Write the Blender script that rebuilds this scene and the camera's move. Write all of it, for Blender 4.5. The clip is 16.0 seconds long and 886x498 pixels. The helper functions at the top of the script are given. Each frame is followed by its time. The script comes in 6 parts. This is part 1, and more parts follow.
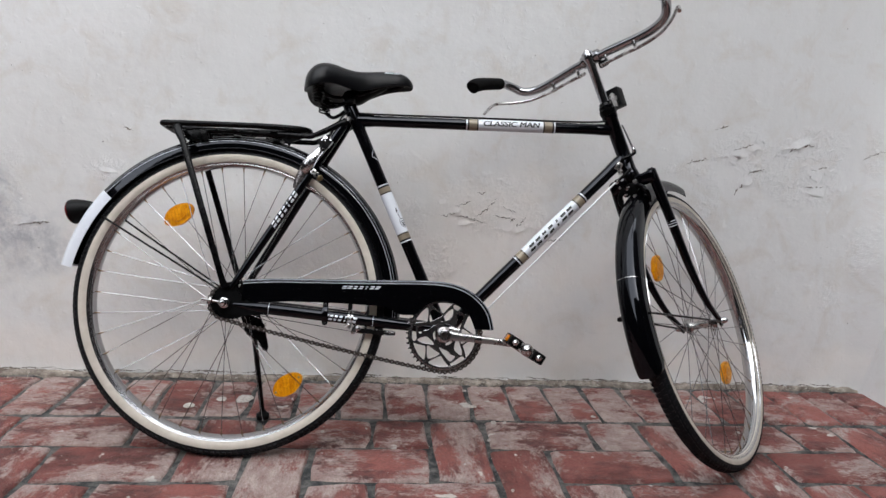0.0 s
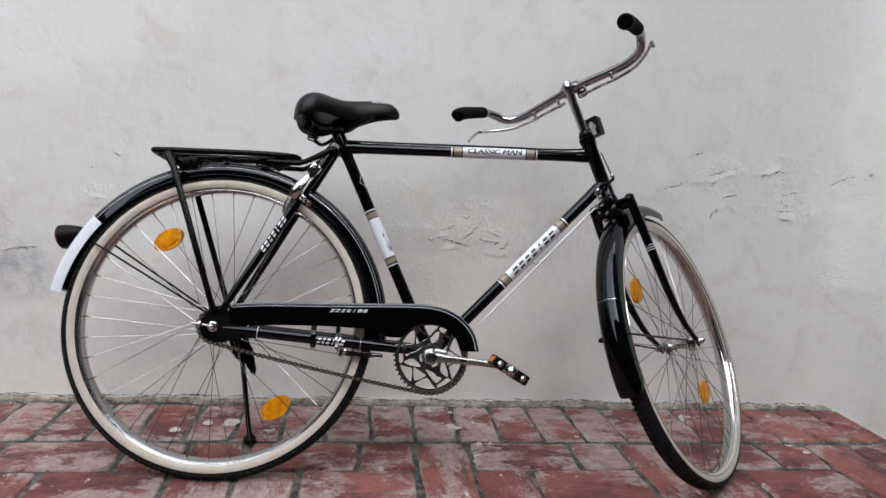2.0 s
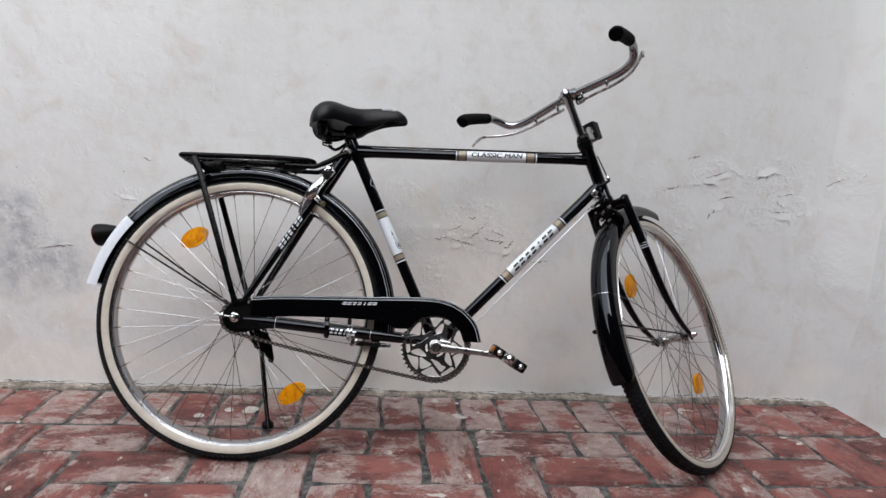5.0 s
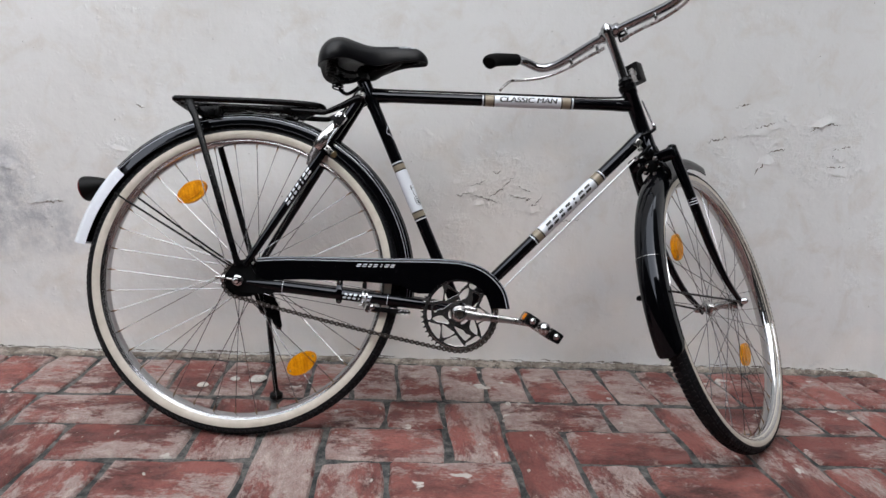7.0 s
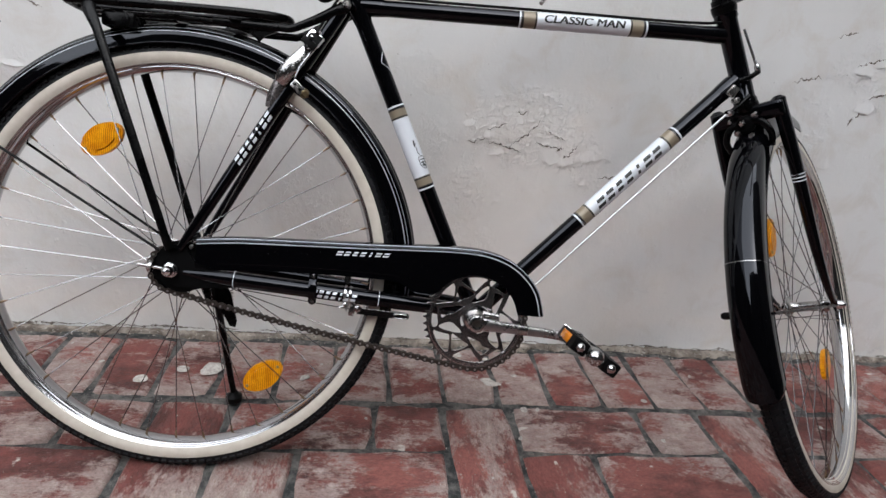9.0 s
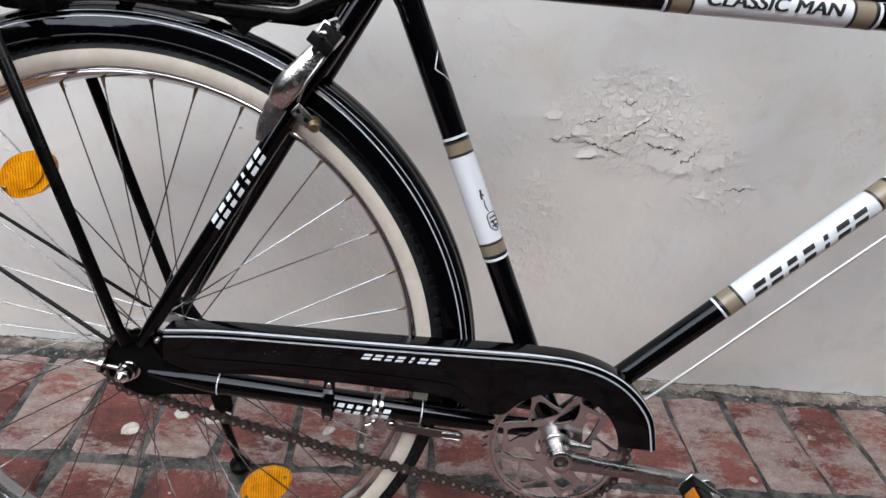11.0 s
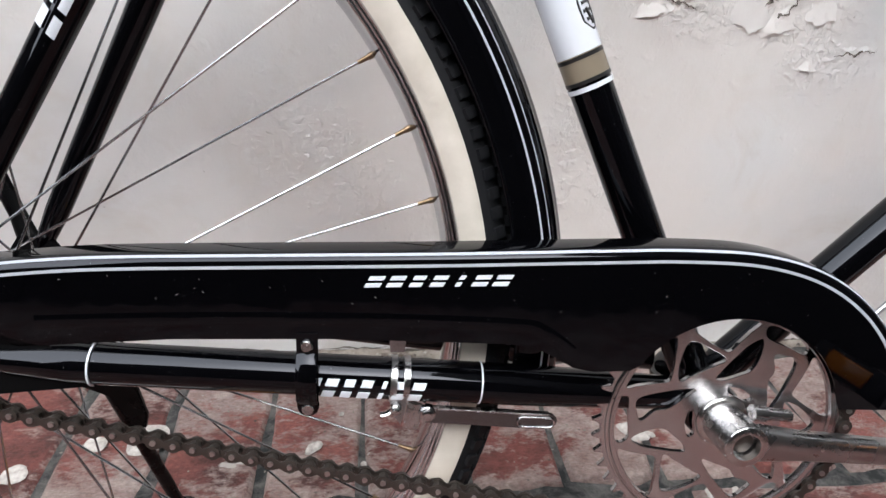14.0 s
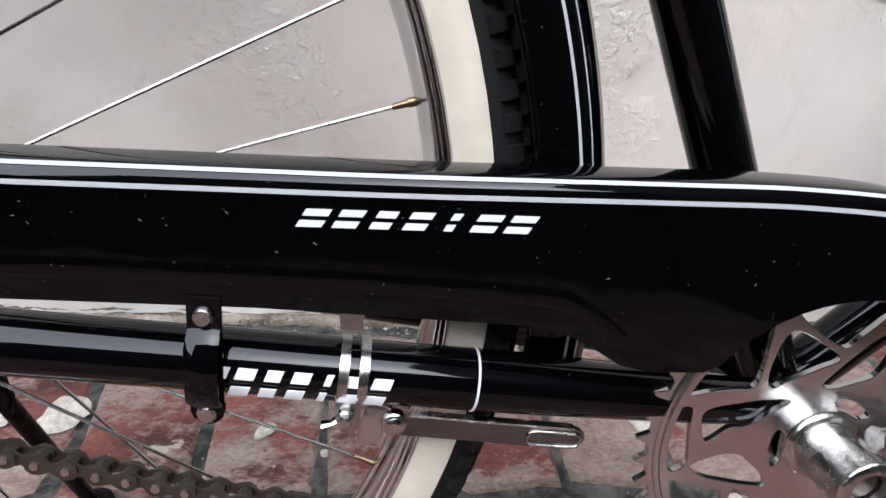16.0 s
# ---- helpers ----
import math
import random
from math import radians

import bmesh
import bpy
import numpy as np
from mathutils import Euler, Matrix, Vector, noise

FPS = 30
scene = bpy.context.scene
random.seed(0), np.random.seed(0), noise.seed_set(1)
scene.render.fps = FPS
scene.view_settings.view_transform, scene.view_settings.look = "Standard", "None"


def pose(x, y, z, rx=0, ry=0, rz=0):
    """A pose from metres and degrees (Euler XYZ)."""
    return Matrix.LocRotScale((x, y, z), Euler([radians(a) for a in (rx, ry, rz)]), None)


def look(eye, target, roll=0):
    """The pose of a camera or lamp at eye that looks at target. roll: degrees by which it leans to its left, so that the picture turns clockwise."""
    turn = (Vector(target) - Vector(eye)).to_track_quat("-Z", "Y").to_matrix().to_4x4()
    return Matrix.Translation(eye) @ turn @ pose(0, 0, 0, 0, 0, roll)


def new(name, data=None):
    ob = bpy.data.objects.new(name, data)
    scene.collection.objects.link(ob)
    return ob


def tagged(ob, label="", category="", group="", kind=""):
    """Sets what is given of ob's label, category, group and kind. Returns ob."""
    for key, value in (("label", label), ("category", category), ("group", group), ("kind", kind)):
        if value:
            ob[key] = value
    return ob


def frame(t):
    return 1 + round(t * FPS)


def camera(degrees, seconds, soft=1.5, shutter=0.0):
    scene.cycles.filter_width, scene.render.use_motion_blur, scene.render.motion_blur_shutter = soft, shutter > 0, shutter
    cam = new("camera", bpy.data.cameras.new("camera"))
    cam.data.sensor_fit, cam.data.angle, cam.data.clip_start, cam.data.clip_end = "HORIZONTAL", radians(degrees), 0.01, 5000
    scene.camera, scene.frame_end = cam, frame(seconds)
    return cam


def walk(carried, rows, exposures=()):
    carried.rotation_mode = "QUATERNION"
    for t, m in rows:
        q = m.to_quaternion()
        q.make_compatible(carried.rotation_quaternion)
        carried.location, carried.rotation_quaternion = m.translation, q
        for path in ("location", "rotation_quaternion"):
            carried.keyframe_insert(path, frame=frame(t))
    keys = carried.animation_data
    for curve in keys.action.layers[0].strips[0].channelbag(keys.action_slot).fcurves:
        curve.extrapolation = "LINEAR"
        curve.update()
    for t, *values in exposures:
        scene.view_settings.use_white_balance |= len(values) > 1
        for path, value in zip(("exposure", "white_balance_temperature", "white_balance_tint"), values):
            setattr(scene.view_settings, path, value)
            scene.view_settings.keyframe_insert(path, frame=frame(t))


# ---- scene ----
# ---------------------------------------------------------------- camera
cam = camera(73.29, 16.0)
PATH = [
    (0.0, 0.4279, -1.2731, 0.7630, 78.819, -3.658, -1.856),
    (0.5, 0.4208, -1.2299, 0.7385, 78.881, -3.554, -1.955),
    (1.0, 0.4073, -1.2212, 0.7409, 80.094, -3.714, -2.662),
    (1.5, 0.4215, -1.2708, 0.7601, 81.303, -3.513, -2.685),
    (2.0, 0.4196, -1.3086, 0.7742, 81.010, -3.777, -3.460),
    (2.5, 0.4506, -1.3543, 0.7693, 81.293, -2.594, -3.183),
    (3.0, 0.4561, -1.3874, 0.7677, 81.821, -3.355, -2.472),
    (3.5, 0.4465, -1.4028, 0.7704, 81.797, -3.120, -2.344),
    (4.0, 0.4466, -1.4153, 0.7734, 81.638, -3.145, -2.286),
    (6.5, 0.4316, -1.3628, 0.7598, 79.759, -4.195, -1.176),
    (7.0, 0.4150, -1.2576, 0.7349, 77.626, -3.608, -0.987),
    (7.5, 0.4113, -1.1241, 0.7382, 75.476, -5.072, -0.707),
    (8.0, 0.4338, -1.0421, 0.8068, 71.171, -4.247, 2.857),
    (8.5, 0.4083, -0.9746, 0.8083, 69.915, -6.010, 0.900),
    (9.0, 0.3664, -0.8505, 0.7792, 68.394, -5.872, -2.008),
    (9.5, 0.3195, -0.7012, 0.8372, 65.747, -8.389, -0.970),
    (9.7, 0.3083, -0.6437, 0.8669, 64.855, -8.010, -1.063),
    (11.8, 0.3400, -0.3820, 0.8560, 55.918, -5.391, 4.293),
    (12, 0.3400, -0.3640, 0.8390, 56.551, -5.598, 3.996),
    (12.5, 0.3200, -0.3260, 0.7530, 56.925, -4.949, 0.483),
    (13.0, 0.3135, -0.2773, 0.6331, 59.20, -2.751, -0.60),
    (13.5, 0.2985, -0.2548, 0.5967, 59.677, -4.170, -1.842),
    (14.0, 0.2854, -0.2353, 0.5924, 59.869, -3.081, -2.281),
    (14.5, 0.2828, -0.2150, 0.5772, 59.589, -4.274, -2.286),
    (15.0, 0.2863, -0.1783, 0.5597, 59.279, -4.554, -2.728),
    (15.5, 0.2966, -0.1427, 0.5300, 57.925, -5.357, -2.297),
    (16.0, 0.2966, -0.1272, 0.5111, 56.486, -5.705, -1.994),
]
EXPOSURE = [(0.0, 0.88), (7.0, 0.92), (8.0, 0.82), (8.5, 0.76), (9.0, 0.92), (12.0, 1.18), (12.5, 1.26), (14.0, 1.56), (16.0, 1.66)]
walk(cam, [(t, pose(x, y, z, rx, ry, rz)) for t, x, y, z, rx, ry, rz in PATH], EXPOSURE)

# ---------------------------------------------------------------- daylight, overcast
SUN_ELEV, SUN_ROT = 54, 171
world = bpy.data.worlds.new("overcast_sky")
scene.world = world
world.use_nodes = True
wn = world.node_tree.nodes
wl = world.node_tree.links
sky = wn.new("ShaderNodeTexSky")
sky.sky_type, sky.sun_disc = "NISHITA", False
sky.sun_elevation, sky.sun_rotation = radians(SUN_ELEV), radians(SUN_ROT)
sky.air_density, sky.dust_density = 1.0, 2.0
grey = wn.new("ShaderNodeHueSaturation")
grey.inputs["Saturation"].default_value = 0.22
wl.new(sky.outputs["Color"], grey.inputs["Color"])
wl.new(grey.outputs["Color"], wn["Background"].inputs["Color"])
wn["Background"].inputs["Strength"].default_value = 0.15
sun = new("sun", bpy.data.lights.new("sun", "SUN"))
sun.data.energy, sun.data.angle, sun.data.color = 3.6, radians(110), (0.935, 0.975, 1.03)
_a, _e = radians(SUN_ROT), radians(SUN_ELEV)
sun.matrix_world = look((0, 0, 5), Vector((0, 0, 5)) - Vector((math.sin(_a) * math.cos(_e), math.cos(_a) * math.cos(_e), math.sin(_e))))


# ---------------------------------------------------------------- materials
def material(name, base=(0.5, 0.5, 0.5), rough=0.5, metal=0.0, coat=0.0, spec=0.5):
    m = bpy.data.materials.new(name)
    m.use_nodes = True
    b = m.node_tree.nodes["Principled BSDF"]
    b.inputs["Base Color"].default_value = (*base, 1)
    b.inputs["Roughness"].default_value = rough
    b.inputs["Metallic"].default_value = metal
    b.inputs["Coat Weight"].default_value = coat
    b.inputs["Coat Roughness"].default_value = 0.04
    b.inputs["Specular IOR Level"].default_value = spec
    return m


def node(m, kind, **values):
    n = m.node_tree.nodes.new("ShaderNode" + kind)
    for key, value in values.items():
        n.inputs[key].default_value = value
    return n


def wire(m, a, out, b, inp):
    m.node_tree.links.new(a.outputs[out], b.inputs[inp])


def noise_of(m, scale, detail=4.0, rough=0.55, coord="Object", distort=0.0):
    tc = node(m, "TexCoord")
    n = node(m, "TexNoise", Scale=scale, Detail=detail, Roughness=rough, Distortion=distort)
    wire(m, tc, coord, n, "Vector")
    return n


def ramp_of(m, src, out, lo, hi, a=(0, 0, 0), b=(1, 1, 1)):
    r = node(m, "ValToRGB")
    r.color_ramp.elements[0].position, r.color_ramp.elements[1].position = lo, hi
    r.color_ramp.elements[0].color, r.color_ramp.elements[1].color = (*a, 1), (*b, 1)
    wire(m, src, out, r, "Fac")
    return r


def mixed(m, fac, fac_out, a, b):
    """A colour between a and b; each is a colour or a (node, output)."""
    n = node(m, "MixRGB")
    if fac is None:
        n.inputs["Fac"].default_value = fac_out
    else:
        wire(m, fac, fac_out, n, "Fac")
    for side, value in (("Color1", a), ("Color2", b)):
        if isinstance(value[0], (int, float)):
            n.inputs[side].default_value = (*value, 1)
        else:
            wire(m, value[0], value[1], n, side)
    return n


def bump(m, src, out, strength, distance, under=None):
    n = node(m, "Bump", Strength=strength, Distance=distance)
    wire(m, src, out, n, "Height")
    if under:
        wire(m, under, "Normal", n, "Normal")
    wire(m, n, "Normal", m.node_tree.nodes["Principled BSDF"], "Normal")
    return n


def shader(m):
    return m.node_tree.nodes["Principled BSDF"]


def worn(m, scale, lo, hi, speck=0.0):
    """Uneven gloss and, with speck, dust specks."""
    n = noise_of(m, scale)
    r = ramp_of(m, n, "Fac", 0.35, 0.7, (lo,) * 3, (hi,) * 3)
    wire(m, r, "Color", shader(m), "Roughness")
    if speck:
        d = noise_of(m, 560.0, 2.0, 0.6)
        k = ramp_of(m, d, "Fac", 0.725, 0.79)
        base = tuple(shader(m).inputs["Base Color"].default_value)[:3]
        mix = mixed(m, k, "Color", base, (speck,) * 3)
        wire(m, mix, "Color", shader(m), "Base Color")
    return m


black_paint = worn(material("black_gloss_paint", (0.0009, 0.0009, 0.0013), 0.1, 0, 0.04, 0.27), 30, 0.03, 0.07, 0.10)
shader(black_paint).inputs["Specular Tint"].default_value = (0.86, 0.90, 1.0, 1)
bump(black_paint, noise_of(black_paint, 9.0, 3, 0.5), "Fac", 0.05, 0.02)
black_satin = worn(material("black_satin_steel", (0.0012, 0.0012, 0.0014), 0.3, 0, 0, 0.13), 40, 0.2, 0.36)
black_matt = material("black_matt_steel", (0.0018, 0.0018, 0.0020), 0.7, 0, 0, 0.06)
black_plastic = worn(material("black_plastic", (0.002, 0.002, 0.0022), 0.45, 0, 0, 0.12), 60, 0.38, 0.55)
bar_chrome = worn(material("bar_chrome", (0.34, 0.34, 0.35), 0.12, 1.0), 35, 0.06, 0.18)
crank_steel = worn(material("crank_steel", (0.36, 0.355, 0.355), 0.3, 1.0), 45, 0.22, 0.36)
satin_steel = worn(material("satin_steel", (0.53, 0.515, 0.52), 0.2, 1.0), 50, 0.14, 0.26)
worn_chrome = worn(material("worn_chrome", (0.50, 0.495, 0.495), 0.2, 1.0), 130, 0.12, 0.32)
bump(worn_chrome, noise_of(worn_chrome, 190, 5, 0.65), "Fac", 0.25, 0.002)
dark_chrome = worn(material("dark_chrome", (0.15, 0.15, 0.155), 0.2, 1.0), 40, 0.12, 0.26)
chrome = worn(material("chrome", (0.60, 0.60, 0.615), 0.12, 1.0), 70, 0.03, 0.13)
dull_chrome = worn(material("dull_chrome", (0.46, 0.445, 0.435), 0.25, 1.0), 50, 0.16, 0.36)
steel_wire = material("spoke_steel", (0.33, 0.33, 0.34), 0.25, 1.0)
brass = material("brass", (0.30, 0.235, 0.13), 0.4, 1.0)
nipple = material("nipple_brass", (0.24, 0.165, 0.105), 0.36, 1.0)
rim_chrome = worn(material("rim_chrome", (0.52, 0.52, 0.53), 0.1, 1.0), 60, 0.06, 0.15)
bright_wire = material("bright_wire", (0.62, 0.62, 0.63), 0.42, 1.0)
shoe_grey = worn(material("brake_shoe_grey", (0.15, 0.135, 0.135), 0.4, 0.8), 60, 0.2, 0.38)
lime = material("lime_splash", (0.52, 0.48, 0.44), 0.85)
wire(lime, ramp_of(lime, noise_of(lime, 120, 5, 0.7), "Fac", 0.35, 0.65, (0.36, 0.32, 0.29), (0.62, 0.59, 0.55)), "Color", shader(lime), "Base Color")
dust = material("pale_dust", (0.20, 0.19, 0.18), 0.9)
chain_steel = worn(material("chain_steel", (0.088, 0.076, 0.068), 0.36, 0.85), 160, 0.3, 0.55)
white_paint = worn(material("white_paint", (0.66, 0.69, 0.735), 0.2, 0, 0.15), 20, 0.15, 0.3)
stripe_paint = worn(material("stripe_paint", (0.40, 0.42, 0.465), 0.2, 0, 0.15), 30, 0.15, 0.3)
gold_paint = material("gold_paint", (0.24, 0.20, 0.145), 0.35, 0.15)
letter_black = material("black_ink", (0.012, 0.012, 0.012), 0.35)
rubber = worn(material("tyre_rubber", (0.0070, 0.0074, 0.0088), 0.6, 0, 0, 0.22), 60, 0.55, 0.8)
orange = material("orange_reflector", (0.66, 0.22, 0.002), 0.3, 0, 0.0, 0.25)
amber = material("amber_lens", (0.50, 0.15, 0.004), 0.22, 0, 0.2, 0.3)
red_lens = material("red_lens", (0.16, 0.006, 0.006), 0.15, 0, 0.5)

cream = material("cream_rubber", (0.72, 0.64, 0.53), 0.6)
_n = noise_of(cream, 45, 5)
_r = ramp_of(cream, _n, "Fac", 0.3, 0.75, (0.475, 0.43, 0.365), (0.59, 0.54, 0.475))
wire(cream, _r, "Color", shader(cream), "Base Color")

vinyl = material("saddle_vinyl", (0.0016, 0.0016, 0.0024), 0.33, 0, 0, 0.19)
_v = node(vinyl, "TexVoronoi", Scale=420.0)
_t = node(vinyl, "TexCoord")
wire(vinyl, _t, "Object", _v, "Vector")
bump(vinyl, _v, "Distance", 0.25, 0.001)

foam = material("grip_foam", (0.004, 0.004, 0.004), 0.9, 0, 0, 0.1)
bump(foam, noise_of(foam, 900, 2), "Fac", 0.5, 0.001)

# reflector lens: fine ribs in relief
_w = node(orange, "TexWave", Scale=95.0, Distortion=0.6)
_t = node(orange, "TexCoord")
wire(orange, _t, "Object", _w, "Vector")
bump(orange, _w, "Fac", 0.35, 0.0015)
_rib = node(orange, "MixRGB", Fac=1.0)
_rib.blend_type = "MULTIPLY"
wire(orange, ramp_of(orange, noise_of(orange, 70, 3), "Fac", 0.35, 0.65, (0.66, 0.23, 0.002), (0.90, 0.40, 0.008)), "Color", _rib, "Color1")
wire(orange, ramp_of(orange, _w, "Fac", 0.05, 0.45, (0.55, 0.45, 0.4), (1, 1, 1)), "Color", _rib, "Color2")
wire(orange, _rib, "Color", shader(orange), "Base Color")

# lime plaster: off-white, clouded, with faint stains and grain
plaster = material("lime_plaster", (0.7, 0.69, 0.66), 0.85, 0, 0, 0.3)
_big = noise_of(plaster, 1.3, 5, 0.6, "Object", 0.4)
_tone = ramp_of(plaster, _big, "Fac", 0.3, 0.72, (0.69, 0.685, 0.67), (0.78, 0.785, 0.785))
_mid = noise_of(plaster, 9.0, 6, 0.65, "Object", 0.6)
_spot = ramp_of(plaster, _mid, "Fac", 0.50, 0.74)
_m1 = mixed(plaster, _spot, "Color", (_tone, "Color"), (0.66, 0.63, 0.59))
_grime = noise_of(plaster, 3.1, 7, 0.7, "Object", 1.1)
_gr = ramp_of(plaster, _grime, "Fac", 0.66, 0.82)
_m2 = mixed(plaster, _gr, "Color", (_m1, "Color"), (0.46, 0.47, 0.49))
_dot = noise_of(plaster, 75.0, 2, 0.5)
_dk = ramp_of(plaster, _dot, "Fac", 0.755, 0.79)
_m3 = mixed(plaster, _dk, "Color", (_m2, "Color"), (0.33, 0.32, 0.30))
_as, _aw = node(plaster, "Attribute"), node(plaster, "Attribute")
_as.attribute_name, _aw.attribute_name = "stain", "warm"
_sx = node(plaster, "Math")
_sx.operation = "MULTIPLY"
wire(plaster, _as, "Fac", _sx, 0)
wire(plaster, ramp_of(plaster, noise_of(plaster, 22, 8, 0.7), "Fac", 0.36, 0.60), "Color", _sx, 1)
_wx = node(plaster, "Math")
_wx.operation = "MULTIPLY"
_wx.inputs[1].default_value = 0.70
wire(plaster, _aw, "Fac", _wx, 0)
# warm tone, mixed in paler to lift the wall in the bicycle's soft shadow
_m4 = mixed(plaster, _wx, "Value", (_m3, "Color"), (0.845, 0.80, 0.755))
_m5 = mixed(plaster, _sx, "Value", (_m4, "Color"), (0.44, 0.45, 0.475))
wire(plaster, _m5, "Color", shader(plaster), "Base Color")
_b0 = bump(plaster, noise_of(plaster, 14.0, 6, 0.6), "Fac", 0.17, 0.02)
_b1 = bump(plaster, ramp_of(plaster, noise_of(plaster, 42.0, 3, 0.5), "Fac", 0.62, 0.74), "Color", 0.22, 0.003, _b0)
_b2 = bump(plaster, noise_of(plaster, 260.0, 3, 0.6), "Fac", 0.06, 0.003, _b1)
_at = node(plaster, "Attribute")
_at.attribute_name = "scaling"
_warp, _wsc, _wad = noise_of(plaster, 24.0, 7, 0.7), node(plaster, "VectorMath"), node(plaster, "VectorMath")
_wsc.operation, _wad.operation = "SCALE", "ADD"
_wsc.inputs["Scale"].default_value = 0.060
wire(plaster, _warp, "Color", _wsc, 0)
_wtc = node(plaster, "TexCoord")
wire(plaster, _wtc, "Object", _wad, 0)
wire(plaster, _wsc, "Vector", _wad, 1)
_cell = node(plaster, "TexVoronoi", Scale=34.0)
_cell.feature = "SMOOTH_F1"
_cell.inputs["Smoothness"].default_value = 0.16
wire(plaster, _wad, "Vector", _cell, "Vector")
_chip = ramp_of(plaster, _cell, "Color", 0.42, 0.85)
_puff = ramp_of(plaster, noise_of(plaster, 60.0, 6, 0.7), "Fac", 0.32, 0.66, (0.35,) * 3, (1.0,) * 3)
_fl = node(plaster, "MixRGB", Fac=1.0)
_fl.blend_type = "MULTIPLY"
wire(plaster, _chip, "Color", _fl, "Color1")
wire(plaster, _puff, "Color", _fl, "Color2")
_mul = node(plaster, "Math")
_mul.operation = "MULTIPLY"
wire(plaster, _at, "Fac", _mul, 0)
wire(plaster, _fl, "Color", _mul, 1)
_b3 = bump(plaster, _mul, "Value", 0.45, 0.005, _b2)
_peel = ramp_of(plaster, noise_of(plaster, 15.0, 9, 0.62, "Object", 0.5), "Fac", 0.515, 0.545)
_peel2 = ramp_of(plaster, noise_of(plaster, 33.0, 8, 0.65, "Object", 0.8), "Fac", 0.53, 0.565, (0, 0, 0), (0.6,) * 3)
_psum = node(plaster, "MixRGB", Fac=1.0)
_psum.blend_type = "ADD"
wire(plaster, _peel, "Color", _psum, "Color1")
wire(plaster, _peel2, "Color", _psum, "Color2")
_edge = node(plaster, "Math")
_edge.operation = "MULTIPLY"
wire(plaster, _at, "Fac", _edge, 0)
wire(plaster, _psum, "Color", _edge, 1)
_b4 = bump(plaster, _edge, "Value", 0.32, 0.004, _b3)
_lump = node(plaster, "Math")
_lump.operation = "MULTIPLY"
wire(plaster, _at, "Fac", _lump, 0)
wire(plaster, ramp_of(plaster, noise_of(plaster, 75.0, 3, 0.5, "Object", 0.3), "Fac", 0.50, 0.70), "Color", _lump, 1)
bump(plaster, _lump, "Value", 0.35, 0.004, _b4)

# dark render for the added unseen walls, near black to keep reflections dark
dark_render = material("dark_render", (0.05, 0.048, 0.045), 0.9)
_dr = ramp_of(dark_render, noise_of(dark_render, 2.5, 6, 0.65), "Fac", 0.3, 0.7, (0.018, 0.018, 0.018), (0.045, 0.044, 0.042))
wire(dark_render, _dr, "Color", shader(dark_render), "Base Color")
bump(dark_render, noise_of(dark_render, 40, 5), "Fac", 0.4, 0.01)

# brick: fired red under a worn pale wash, splashed with lime
brick_mat = material("worn_red_brick", (0.3, 0.1, 0.07), 0.7, 0, 0, 0.4)
_info = node(brick_mat, "ObjectInfo")
_tc = node(brick_mat, "TexCoord")
_off = node(brick_mat, "VectorMath")
_off.operation = "ADD"
_sc = node(brick_mat, "VectorMath")
_sc.operation = "SCALE"
_sc.inputs["Scale"].default_value = 37.0
_cmb = node(brick_mat, "CombineXYZ")
for _ax in ("X", "Y", "Z"):
    wire(brick_mat, _info, "Random", _cmb, _ax)
wire(brick_mat, _cmb, "Vector", _sc, 0)
_long = node(brick_mat, "VectorMath")  # worn in streaks along the brick
_long.operation = "MULTIPLY"
_long.inputs[1].default_value = (0.7, 1.25, 1.0)
wire(brick_mat, _tc, "Object", _long, 0)
wire(brick_mat, _long, "Vector", _off, 0)
wire(brick_mat, _sc, "Vector", _off, 1)


def brick_noise(scale, detail, rough=0.6, distort=0.0):
    n = node(brick_mat, "TexNoise", Scale=scale, Detail=detail, Roughness=rough, Distortion=distort)
    wire(brick_mat, _off, "Vector", n, "Vector")
    return n


_red = mixed(brick_mat, _info, "Random", (0.225, 0.072, 0.061), (0.355, 0.127, 0.107))
_dark = ramp_of(brick_mat, brick_noise(8, 9, 0.72), "Fac", 0.45, 0.62)
_red2 = mixed(brick_mat, _dark, "Color", (_red, "Color"), (0.095, 0.036, 0.032))
_wn = mixed(brick_mat, None, 0.24, (brick_noise(6.5, 9, 0.70), "Fac"), (brick_noise(110.0, 7, 0.75), "Fac"))
_gen = node(brick_mat, "SeparateXYZ")
wire(brick_mat, _tc, "Generated", _gen, "Vector")
_rim = None
for _ax in ("X", "Y"):  # how near a brick's worn rim is
    _k1, _k2 = node(brick_mat, "Math"), node(brick_mat, "Math")
    _k1.operation, _k2.operation = "SUBTRACT", "ABSOLUTE"
    _k1.inputs[1].default_value = 0.5
    wire(brick_mat, _gen, _ax, _k1, 0)
    wire(brick_mat, _k1, "Value", _k2, 0)
    if _rim:
        _k3 = node(brick_mat, "Math")
        _k3.operation = "MAXIMUM"
        wire(brick_mat, _rim, "Value", _k3, 0)
        wire(brick_mat, _k2, "Value", _k3, 1)
        _k2 = _k3
    _rim = _k2
_rimr = ramp_of(brick_mat, _rim, "Value", 0.34, 0.49, (0, 0, 0), (0.036,) * 3)
_wsum = node(brick_mat, "MixRGB", Fac=1.0)
_wsum.blend_type = "ADD"
wire(brick_mat, _wn, "Color", _wsum, "Color1")
wire(brick_mat, _rimr, "Color", _wsum, "Color2")
_loc = node(brick_mat, "SeparateXYZ")  # the wash is worn thinner towards the east wall
wire(brick_mat, _info, "Location", _loc, "Vector")
_away = node(brick_mat, "MapRange")
